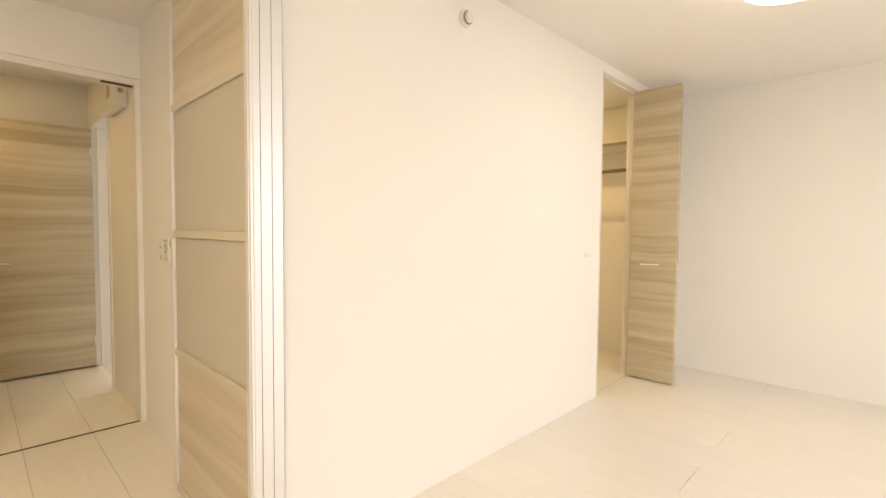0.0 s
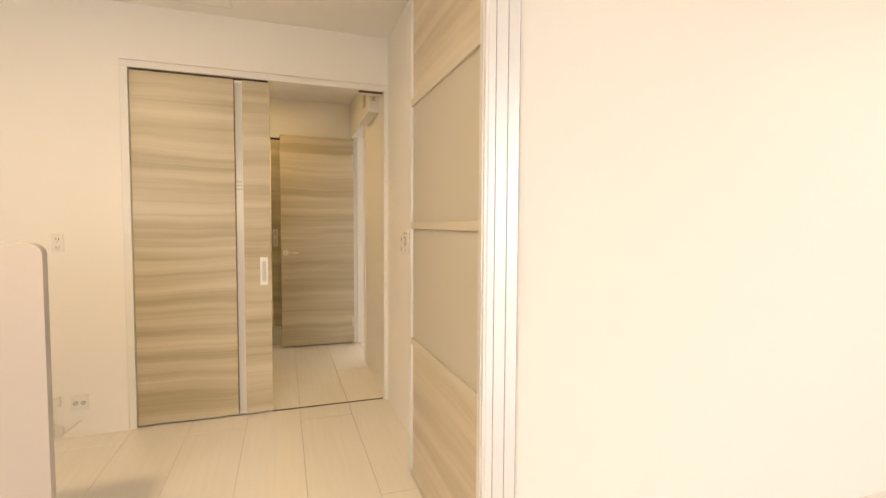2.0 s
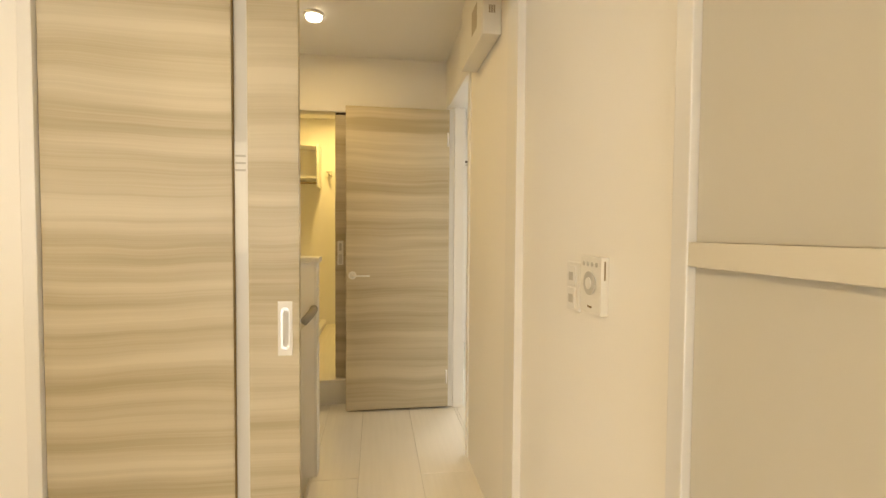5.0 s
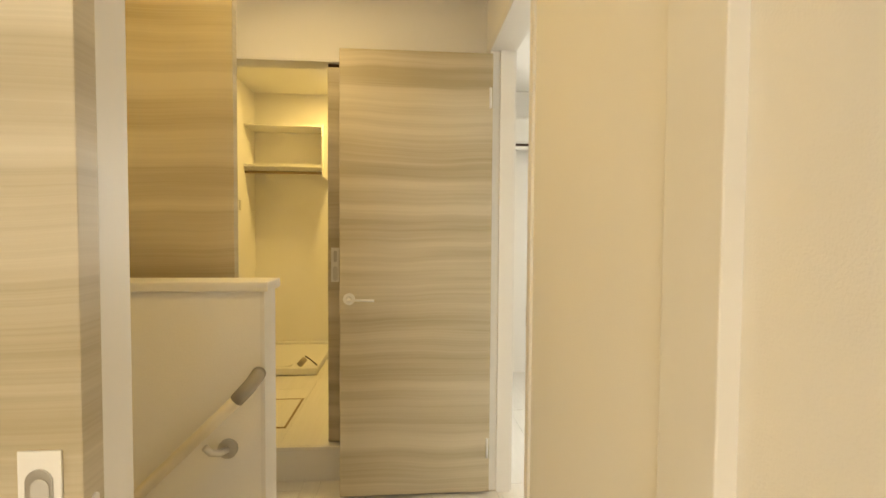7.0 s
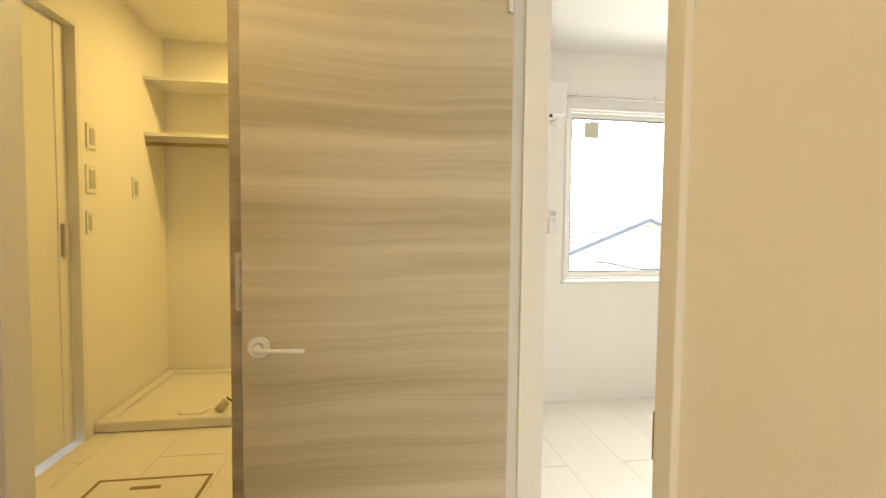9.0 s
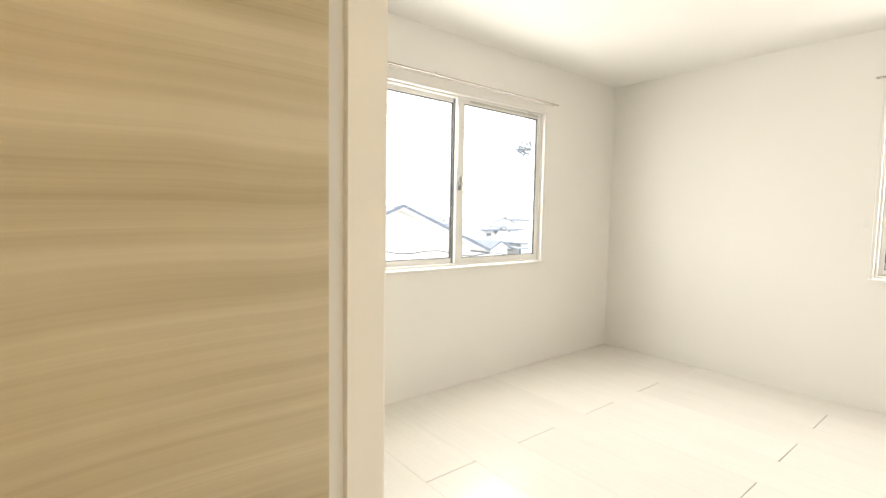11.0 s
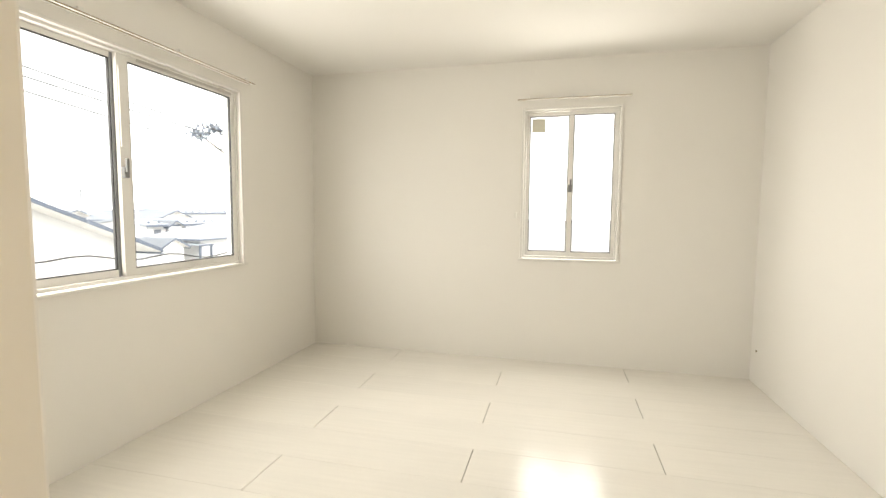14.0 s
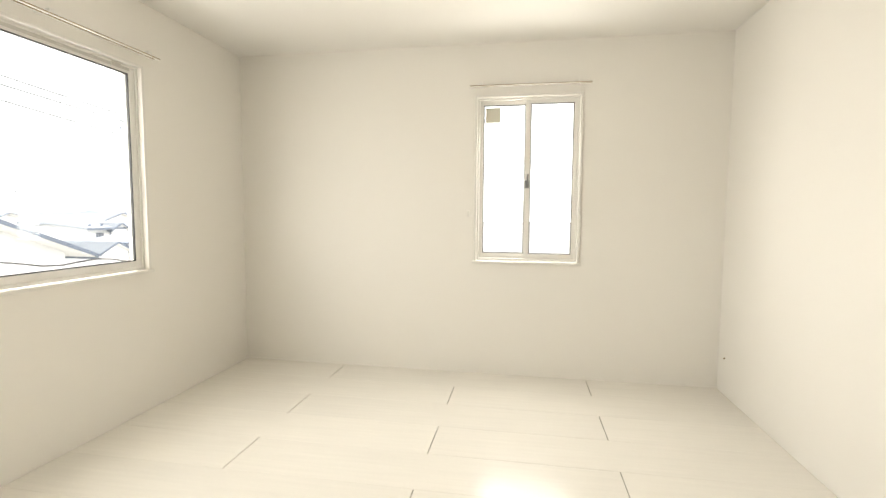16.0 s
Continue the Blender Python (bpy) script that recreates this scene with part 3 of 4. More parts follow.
sd = thing("wall_detector", (0.945, -1.75, 2.15), "small white round detector high on the wall", "detector")
rod("base", (0.945, -1.7505, 2.198), (0.945, -1.762, 2.198), 0.042, PLASTIC, sd, sides=32)
rod("sensor", (0.945, -1.762, 2.198), (0.945, -1.785, 2.198), 0.030, PLASTIC, sd, sides=28, r2=0.024)
rod("sensor_ring", (0.945, -1.768, 2.198), (0.945, -1.772, 2.198), 0.0305, SUBFLOOR, sd, sides=28)
ha = thing("ceiling_hatch", (-1.12, -0.38, CZ), "square ceiling access hatch with a slim metal frame", "hatch")
boxes("hatch_frame", [((-1.36, -0.128, CZ - 0.004), (-0.90, -0.113, CZ - 0.0005)), ((-1.36, -0.60, CZ - 0.004), (-0.90, -0.585, CZ - 0.0005)),
                      ((-0.915, -0.585, CZ - 0.004), (-0.90, -0.128, CZ - 0.0005)), ((-1.36, -0.585, CZ - 0.004), (-1.345, -0.128, CZ - 0.0005))], ALU, ha)
box("hatch_board", (-1.343, -0.583, CZ - 0.003), (-0.917, -0.130, CZ - 0.001), CEIL, ha, 0)


# ---------- switches, outlets ----------
def plate_y(name, x, z, y, w, h, label, category, d=0.008):
    t = thing(name, (x, y, z - h / 2), label, category)
    box("plate", (x - w / 2, y - d, z - h / 2), (x + w / 2, y, z + h / 2), PLASTIC, t, 0.003)
    return t


o = plate_y("wall_outlet", -1.791, 1.064, 0.0, 0.056, 0.098, "white double wall outlet at switch height", "outlet")
for dz in (0.022, -0.022):
    for dx in (-0.006, 0.006):
        box("slot", (-1.791 + dx - 0.0012, -0.0088, 1.064 + dz - 0.006), (-1.791 + dx + 0.0012, -0.0078, 1.064 + dz + 0.006), DARK, o, 0)
    rod("earth_hole", (-1.791, -0.0088, 1.064 + dz - 0.012), (-1.791, -0.0078, 1.064 + dz - 0.012), 0.002, DARK, o, sides=8)
o = plate_y("floor_outlet", -1.718, 0.187, 0.0, 0.083, 0.086, "white multimedia wall outlet near the floor", "outlet")
for dx in (-0.018, 0.018):
    rod("socket", (-1.718 + dx, -0.0078, 0.187), (-1.718 + dx, -0.0125, 0.187), 0.012, GREYPLASTIC, o, sides=20)
o2 = plate_y("cable_outlet", -1.826, 0.205, 0.0, 0.046, 0.055, "small white cable outlet near the floor", "outlet", d=0.02)
cb = thing("loose_cable", (-1.80, -0.03, 0.0), "coil of thin white cable hanging from an outlet", "cable")
pts = [(-1.826, -0.021, 0.18), (-1.829, -0.03, 0.12)]
pts += [(-1.80 + 0.022 * math.cos(a * 0.7 + 2.6), -0.03 - 0.0015 * a, 0.055 + 0.035 * math.sin(a * 0.7 + 2.6)) for a in range(22)]
pts.append((-1.70, -0.035, 0.10))
tube("wire", pts, 0.003, PLASTIC, cb, sides=6)


def plate_x(name, y, z, x, w, h, label, category, d=0.008, side=-1):
    t = thing(name, (x, y, z - h / 2), label, category)
    xs = sorted((x, x + side * d))
    box("plate", (xs[0], y - w / 2, z - h / 2), (xs[1], y + w / 2, z + h / 2), PLASTIC, t, 0.003)
    return t


s = plate_x("light_switch", -0.415, 1.062, 0.0, 0.07, 0.12, "white double light switch on the wall", "switch")
for z in (1.089, 1.035):
    box("rocker", (-0.0115, -0.436, z - 0.024), (-0.0082, -0.394, z + 0.024), WHITEMETAL, s, 0.001)
    box("name_plate", (-0.0125, -0.427, z - 0.012), (-0.0117, -0.403, z + 0.008), GREYPLASTIC, s, 0)
r = plate_x("wall_remote", -0.530, 1.078, 0.0, 0.10, 0.125, "white wall remote with a round grey button ring", "remote", d=0.018)
rod("dial", (-0.018, -0.530, 1.082), (-0.0215, -0.530, 1.082), 0.026, GREYPLASTIC, r, "grey round button ring", sides=28)
rod("dial_centre", (-0.0217, -0.530, 1.082), (-0.0235, -0.530, 1.082), 0.013, PLASTIC, r, sides=20)
for dy in (-0.03, -0.01, 0.01, 0.03):
    rod("button", (-0.0178, -0.530 + dy, 1.124), (-0.020, -0.530 + dy, 1.124), 0.005, GREYPLASTIC, r, sides=12)
box("mark", (-0.0186, -0.540, 1.028), (-0.0182, -0.520, 1.032), SUBFLOOR, r, 0)
box("side_slot", (-0.011, -0.5806, 1.092), (-0.008, -0.5798, 1.132), SUBFLOOR, r, 0)
sw = plate_y("wall_switch", 2.22, 1.03, -1.75, 0.07, 0.03, "white flat wall switch near the closet", "switch", d=0.005)

# breaker box high on the hall wall
bb = thing("breaker_box", (-0.04, 0.52, 1.96), "white breaker box high on the hall wall", "electric box")
box("case", (-0.078, 0.30, 1.965), (-0.0005, 0.75, 2.26), PLASTIC, bb, 0.006)
for k in range(4):
    box("vent_slot", (-0.052 + 0.007 * k, 0.2992, 2.045), (-0.0485 + 0.007 * k, 0.3003, 2.075), SUBFLOOR, bb, 0)
box("label_window", (-0.0788, 0.40, 2.03), (-0.0778, 0.50, 2.13), RAILWOOD, bb, 0)

# ---------- hall: half wall, handrail, stairs ----------
hw = thing("stair_half_wall", (-1.2, 0.89, 0.0), "white wallpapered half wall with a white cap beside the stairs", "half wall", kind="structure")
box("wall_body", (-1.779, 0.785, -2.9), (-0.774, 0.885, 1.040), WALL, hw, 0.002)
box("end_trim", (-0.7758, 0.783, 0.0), (-0.764, 0.887, 1.040), TRIM, hw, 0.001)
box("cap", (-1.779, 0.775, 1.0402), (-0.752, 0.899, 1.067), TRIM, hw, 0.004)
hr = thing("stair_handrail", (-1.2, 0.73, 0.4), "round pale wooden handrail on grey brackets going down the stairs", "handrail")
slope = 0.97
hp = [(-0.80, 0.730, 0.783)] + [(-0.80 - 0.1 * k, 0.730, 0.783 - 0.1 * k * slope) for k in range(1, 15)]
tube("rail", hp, 0.0165, PALERAIL, hr, sides=14)
tube("end_cap", [(-0.776, 0.768, 0.822), (-0.774, 0.750, 0.820), (-0.778, 0.737, 0.813), (-0.786, 0.731, 0.801), (-0.820, 0.730, 0.764)], 0.0190, CAPGREY, hr, "grey handrail end cap", sides=14)
for k in (0.862, 1.55):
    zb = 0.772 - (k - 0.80) * slope - 0.098
    br = rod("bracket", (-k, 0.785, zb), (-k, 0.774, zb), 0.026, STEEL, hr, "grey metal bracket", sides=20)
    tube("bracket_arm", [(-k, 0.774, zb), (-k - 0.012, 0.752, zb), (-k - 0.028, 0.735, zb + 0.010), (-k - 0.040, 0.730, zb + 0.028)], 0.009, STEEL, br)
st = thing("staircase", (-1.6, 0.5, -2.9), "white-painted stairs going down beside the half wall", "stairs", kind="structure")
for k in range(1, 11):
    x1 = -0.80 - 0.225 * (k - 1)
    box("tread", (x1 - 0.235, 0.124, -0.185 * k - 0.03), (x1, 0.783, -0.185 * k), PLANK, st, 0.002)
    box("riser", (x1 - 0.010, 0.124, -0.185 * k + 0.0005), (x1 - 0.0005, 0.783, -0.185 * (k - 1) - 0.031), TRIM, st, 0)
box("top_riser", (-0.80, 0.124, -0.184), (-0.792, 0.783, -0.002), TRIM, st, 0)

# ---------- washroom ----------
stp = thing("washroom_step", (-0.9, 1.74, 0.0), "white riser and edge board of the step up to the washroom", "step", kind="structure")
box("riser", (-1.33, 1.736, 0.0), (-0.002, 1.7485, 0.150), TRIM, stp, 0.001)
box("nosing", (-1.33, 1.732, 0.1502), (-0.002, 1.7485, STEP + 0.001), PLANK, stp, 0.003)
us = thing("washroom_shelf", (-1.45, 3.55, 1.66), "white open wall shelf with a hanging rail above the washing spot", "shelf")
box("top_board", (-1.709, 3.42, 2.060), (-1.085, 3.699, 2.078), TRIM, us, 0.001)
box("bottom_board", (-1.709, 3.42, 1.728), (-1.085, 3.699, 1.748), TRIM, us, 0.001)
box("side_board", (-1.0848, 3.415, 1.650), (-1.067, 3.699, 2.080), TRIM, us, 0.001)
rod("hanging_rail", (-1.709, 3.45, 1.685), (-1.085, 3.45, 1.685), 0.011, BROWN, us)
pn = thing("washing_machine_pan", (-1.36, 3.34, STEP), "white square washing machine pan on the washroom floor", "pan")
boxes("rim", [((-1.706, 2.85, STEP + 0.002), (-1.02, 2.90, STEP + 0.055)), ((-1.706, 3.645, STEP + 0.002), (-1.02, 3.695, STEP + 0.055)),
              ((-1.706, 2.90, STEP + 0.002), (-1.656, 3.645, STEP + 0.055)), ((-1.07, 2.90, STEP + 0.002), (-1.02, 3.645, STEP + 0.055))], PLASTIC, pn, 0.008)
box("tray", (-1.655, 2.901, STEP + 0.002), (-1.071, 3.644, STEP + 0.035), PLASTIC, pn, 0.002)
rod("drain", (-1.30, 3.00, STEP + 0.035), (-1.30, 3.00, STEP + 0.048), 0.075, PLASTIC, pn, sides=28)
el = rod("drain_elbow", (-1.165, 2.945, STEP + 0.05), (-1.135, 2.985, STEP + 0.085), 0.022, RAILWOOD, pn, sides=14)
tube("drain_hose", [(-1.13, 2.985, STEP + 0.105), (-1.08, 2.95, STEP + 0.085), (-1.03, 2.90, STEP + 0.062)], 0.005, DARK, pn)
fh = thing("floor_hatch", (-1.25, 2.16, STEP), "square floor access hatch with a slim dark frame", "hatch")
boxes("hatch_frame", [((-1.44, 1.955, STEP + 0.0005), (-1.01, 1.967, STEP + 0.004)), ((-1.44, 2.373, STEP + 0.0005), (-1.01, 2.385, STEP + 0.004)),
                      ((-1.44, 1.967, STEP + 0.0005), (-1.428, 2.373, STEP + 0.004)), ((-1.022, 1.967, STEP + 0.0005), (-1.01, 2.373, STEP + 0.004))], BROWN, fh)
box("hatch_board", (-1.427, 1.968, STEP + 0.0005), (-1.023, 2.372, STEP + 0.003), PLANK, fh, 0.0005)
box("hatch_pull", (-1.29, 2.298, STEP + 0.0032), (-1.18, 2.320, STEP + 0.005), BROWN, fh, 0.0005)
for y, z, w, h, nm, lab in ((2.882, 1.62, 0.075, 0.12, "fan_switch", "white fan switch with a small window"), (2.877, 1.415, 0.085, 0.135, "bath_switch", "white double switch beside the bathroom door"),
                            (2.85, 1.205, 0.045, 0.11, "small_switch", "small white switch plate"), (3.30, 1.405, 0.07, 0.12, "washer_outlet", "white outlet by the washing spot")):
    p_ = plate_x(nm, y, z, -1.71, w, h, lab, "switch", side=1)
    box("rocker", (-1.7015, y - w * 0.27, z - h * 0.33), (-1.6990, y + w * 0.27, z + h * 0.33), GREYPLASTIC, p_, 0.001)
tp = thing("washer_tap", (-0.95, 3.68, 1.82), "small brass washing machine tap on the wall", "tap")
rod("body", (-0.98, 3.699, 1.80), (-0.98, 3.63, 1.80), 0.013, STEEL, tp)
tube("spout", [(-0.98, 3.635, 1.80), (-0.96, 3.615, 1.80), (-0.95, 3.61, 1.77)], 0.009, STEEL, tp)
rod("handle", (-1.01, 3.645, 1.825), (-0.95, 3.645, 1.825), 0.007, STEEL, tp)

# ---------- kitchen counter end ----------
kc = thing("kitchen_counter", (-1.95, -1.05, 0.0), "pale grey kitchen counter with a rounded end panel", "counter")
bm = bmesh.new()
add_box(bm, (-2.7, -1.39, 0.0), (-1.303, -1.36, 1.112))
corner = [e for e in bm.edges if all(v.co.x > -1.31 and v.co.z > 1.1 for v in e.verts)]
bmesh.ops.bevel(bm, geom=corner, offset=0.035, segments=6, profile=0.5, affect="EDGES")
# pale grey, darkened in the colour for the shade on this face
finish("front_panel", bm, material("shaded_grey_panel", (0.45, 0.41, 0.38), 0.35, vary=0.02), kc)
box("counter_wall", (-2.69, -1.3595, 0.0), (-1.42, -1.24, 1.08), WALL, kc, 0.003)
box("counter_cap", (-2.70, -1.3595, 1.0802), (-1.41, -1.23, 1.105), TRIM, kc, 0.003)


# ---------- windows ----------
def sliding_window(name, axis, a0, a1, wall, out, z0, z1, label, near_low, side=0.036, meet=0.064):
    """A two-sash sliding window. axis: along which it runs; wall: the room face; out: +1 towards outside."""
    def P(a, d, z):
        return (a, wall + d * out, z) if axis == "x" else (wall + d * out, a, z)

    def B(nm, a, b, mat, par, bevel=0.003, lab=""):
        p, q = P(*a), P(*b)
        lo, hi = [min(u, v) for u, v in zip(p, q)], [max(u, v) for u, v in zip(p, q)]
        return box(nm, lo, hi, mat, par, bevel, lab)

    t = thing(name, P((a0 + a1) / 2, 0.05, z0), label, "window", kind="structure")
    w = 0.018
    fr = B("window_frame", (a0, -0.010, z0 + 0.0002), (a0 + w, 0.085, z1), TRIM, t)
    B("window_frame", (a1 - w, -0.010, z0 + 0.0002), (a1, 0.085, z1), TRIM, t)
    B("window_frame", (a0 + w, -0.010, z1 - w), (a1 - w, 0.085, z1), TRIM, t)
    B("window_sill", (a0 - 0.012, -0.022, z0 - 0.006), (a1 + 0.012, 0.0165, z0 + w - 0.006), TRIM, t, 0.003, "white wooden inner sill")
    s = 0.014
    for k, dz in ((a0 + w, 0), (a1 - w - s, 0)):
        B("outer_frame", (k, 0.017, z0 + w), (k + s, 0.085, z1 - w), WHITEMETAL, t, 0.002)
    B("outer_frame", (a0 + w + s, 0.017, z0 + w - 0.004), (a1 - w - s, 0.085, z0 + w + s), WHITEMETAL, t, 0.002)
    B("outer_frame", (a0 + w + s, 0.017, z1 - w - s), (a1 - w - s, 0.085, z1 - w), WHITEMETAL, t, 0.002)
    mid = (a0 + a1) / 2
    i0, i1, j0, j1 = a0 + w + s, a1 - w - s, z0 + w + s, z1 - w - s
    lo_sash, hi_sash = ((i0, mid + 0.045), (mid - 0.018, i1)) if not near_low else ((i0, mid + 0.018), (mid + 0.018 - meet, i1))
    for (u0, u1), near in ((lo_sash, near_low), (hi_sash, not near_low)):
        d0 = 0.026 if near else 0.054
        la, lb = (side, meet + (0.0 if near else 0.012)) if u0 == i0 else (meet, side)   # the meeting stile is the wider one
        # far meeting stile: aluminium, its slate grey also carries the shade there
        far_shade_mat = SLATE if not near else WHITEMETAL
        sash = B("sash", (u0 + 0.0005, d0, j0), (u0 + la, d0 + 0.024, j1), far_shade_mat if u0 != i0 else WHITEMETAL, t, 0.002)
        B("sash_stile", (u1 - lb, d0, j0), (u1 - 0.0005, d0 + 0.024, j1), far_shade_mat if u0 == i0 else WHITEMETAL, sash, 0.002)
        ga, gb, ha_, hb = u0 + la, u1 - lb, j0 + 0.036, j1 - 0.028
        B("sash_rail", (ga, d0, j0), (gb, d0 + 0.024, ha_), WHITEMETAL, sash, 0.002)
        B("sash_rail", (ga, d0, hb), (gb, d0 + 0.024, j1), WHITEMETAL, sash, 0.002)
        for p, q in (((ga, ha_), (ga + 0.006, hb)), ((gb - 0.006, ha_), (gb, hb)), ((ga + 0.006, ha_), (gb - 0.006, ha_ + 0.006)), ((ga + 0.006, hb - 0.006), (gb - 0.006, hb))):
            B("glazing_bead", (p[0], d0 + 0.004, p[1]), (q[0], d0 + 0.018, q[1]), RUBBER, sash, 0)
        pane = B("pane", (ga + 0.0005, d0 + 0.010, ha_ + 0.0005), (gb - 0.0005, d0 + 0.014, hb - 0.0005), GLASS, sash, 0, "clear window pane")
        pane.visible_shadow = False
    zl = z0 + 0.475 * (z1 - z0)
    lock = B("crescent_lock", (mid - 0.016, 0.004, zl - 0.028), (mid + 0.014, 0.0255, zl + 0.028), LOCKGREY, t, 0.004, "grey crescent lock")
    B("lock_lever", (mid - 0.012, -0.010, zl), (mid + 0.002, 0.006, zl + 0.07), LOCKGREY, lock, 0.004)
    B("latch_guide", (mid - 0.013, 0.018, zl + 0.13), (mid + 0.008, 0.0255, j1 - 0.06), TRIM, t, 0.001)
    return t, B, P


w1, B1, P1 = sliding_window("window_1", "x", 0.93, 2.695, 3.405, 1, 0.83, 2.025, "wide white two-sash sliding window looking over houses", False)
w2, B2, P2 = sliding_window("window_2", "y", 0.812, 1.563, 3.66, 1, 0.83, 2.03, "narrow white two-sash sliding window", True, 0.026, 0.038)
B1("vent_strip", (1.90, 0.014, 1.975), (2.62, 0.0167, 1.991), GREYPLASTIC, w1, 0)
B1("vent_slider", (2.50, 0.009, 1.973), (2.56, 0.0138, 1.997), GREYPLASTIC, w1, 0.001)
B1("sticker", (1.095, 0.061, 1.832), (1.198, 0.0625, 1.936), STICKER, w1, 0, "pale paper sticker on the pane")
st2 = B2("sticker", (1.385, 0.060, 1.845), (1.492, 0.0625, 1.953), STICKER, w2, 0, "pale paper sticker on the pane")


def curtain_rail(axis, a0, a1, wall, z, into):
    t = thing("curtain_rail", ((a0 + a1) / 2, wall, z) if axis == "x" else (wall, (a0 + a1) / 2, z), "white double curtain rail above a window", "curtain rail")
    for d, dz in ((0.035, 0.0), (0.075, -0.004)):
        p, q = ((a0, wall + into * (d - 0.008), z + dz - 0.006), (a1, wall + into * (d + 0.008), z + dz + 0.006))
        if axis == "y":
            p, q = (p[1], p[0], p[2]), (q[1], q[0], q[2])
        box("rail", [min(u, v) for u, v in zip(p, q)], [max(u, v) for u, v in zip(p, q)], WHITEMETAL, t, 0.002)
        # brown strip paints the dark of the rail's slot and underside
        p, q = ((a0 + 0.004, wall + into * (d + 0.0082), z + dz - 0.0058), (a1 - 0.004, wall + into * (d + 0.0095), z + dz - 0.0008))
        if axis == "y":
            p, q = (p[1], p[0], p[2]), (q[1], q[0], q[2])
        box("slot_shade", [min(u, v) for u, v in zip(p, q)], [max(u, v) for u, v in zip(p, q)], BROWN, t, 0)
    n = 4 if a1 - a0 > 1 else 3
    for k in range(n):
        a = a0 + 0.08 + (a1 - a0 - 0.16) * k / (n - 1)
        p, q = ((a - 0.012, wall, z - 0.002), (a + 0.012, wall + into * 0.085, z + 0.014))
        if axis == "y":
            p, q = (p[1], p[0], p[2]), (q[1], q[0], q[2])
        box("bracket", [min(u, v) for u, v in zip(p, q)], [max(u, v) for u, v in zip(p, q)], WHITEMETAL, t, 0.002)
    return t


curtain_rail("x", 0.90, 2.745, 3.405, 2.080, -1)
curtain_rail("y", 0.765, 1.60, 3.66, 2.085, -1)
wp = plate_x("wall_hook_plate", 1.605, 1.186, 3.66, 0.02, 0.045, "tiny white cord hook on the wall", "hook", d=0.012)

# ---------- bedroom fittings ----------
ac = thing("air_conditioner", (0.46, 3.3, 1.90), "white wall-mounted air conditioner", "air conditioner")
box("casing", (0.115, 3.20, 1.918), (0.850, 3.404, 2.125), PLASTIC, ac, 0.018)
box("flap", (0.13, 3.205, 1.885), (0.752, 3.32, 1.899), PLASTIC, ac, 0.004)
box("outlet_slot", (0.125, 3.206, 1.899), (0.755, 3.400, 1.9178), DARK, ac, 0)
pc = thing("pipe_cover", (0.74, 3.38, 1.73), "white pipe cover below the air conditioner", "pipe cover")
bm = bmesh.new()
add_box(bm, (0.712, 3.355, 1.712), (0.812, 3.404, 1.884), 0.02, 4)
finish("cover", bm, PLASTIC, pc)
rm = thing("wall_remote_control", (0.825, 3.395, 1.2), "white remote control in a wall holder", "remote")
box("holder", (0.815, 3.385, 1.165), (0.876, 3.404, 1.26), PLASTIC, rm, 0.004)
box("remote_body", (0.820, 3.378, 1.18), (0.871, 3.3945, 1.328), PLASTIC, rm, 0.005)
box("display", (0.828, 3.3768, 1.283), (0.863, 3.3782, 1.316), GREYPLASTIC, rm, 0)
for k in range(4):
    box("button", (0.830 + 0.017 * (k % 2), 3.3768, 1.245 + 0.016 * (k // 2)), (0.842 + 0.017 * (k % 2), 3.3782, 1.254 + 0.016 * (k // 2)), GREYPLASTIC, rm, 0)
plate_y("wall_outlet", 0.775, 0.235, 3.405, 0.07, 0.12, "white wall outlet near the floor", "outlet")
so = thing("wall_plug", (3.56, -0.126, 0.239), "tiny dark cap on the wall near the floor", "cap")
rod("cap", (3.56, -0.13, 0.239), (3.56, -0.124, 0.239), 0.006, SUBFLOOR, so, sides=10)

# ---------- outdoors ----------
GZ = -5.6
structure(box("ground", (-400, -400, GZ - 0.5), (400, 400, GZ), EARTH, bevel=0), "pale bright ground stretching to the horizon", "ground")


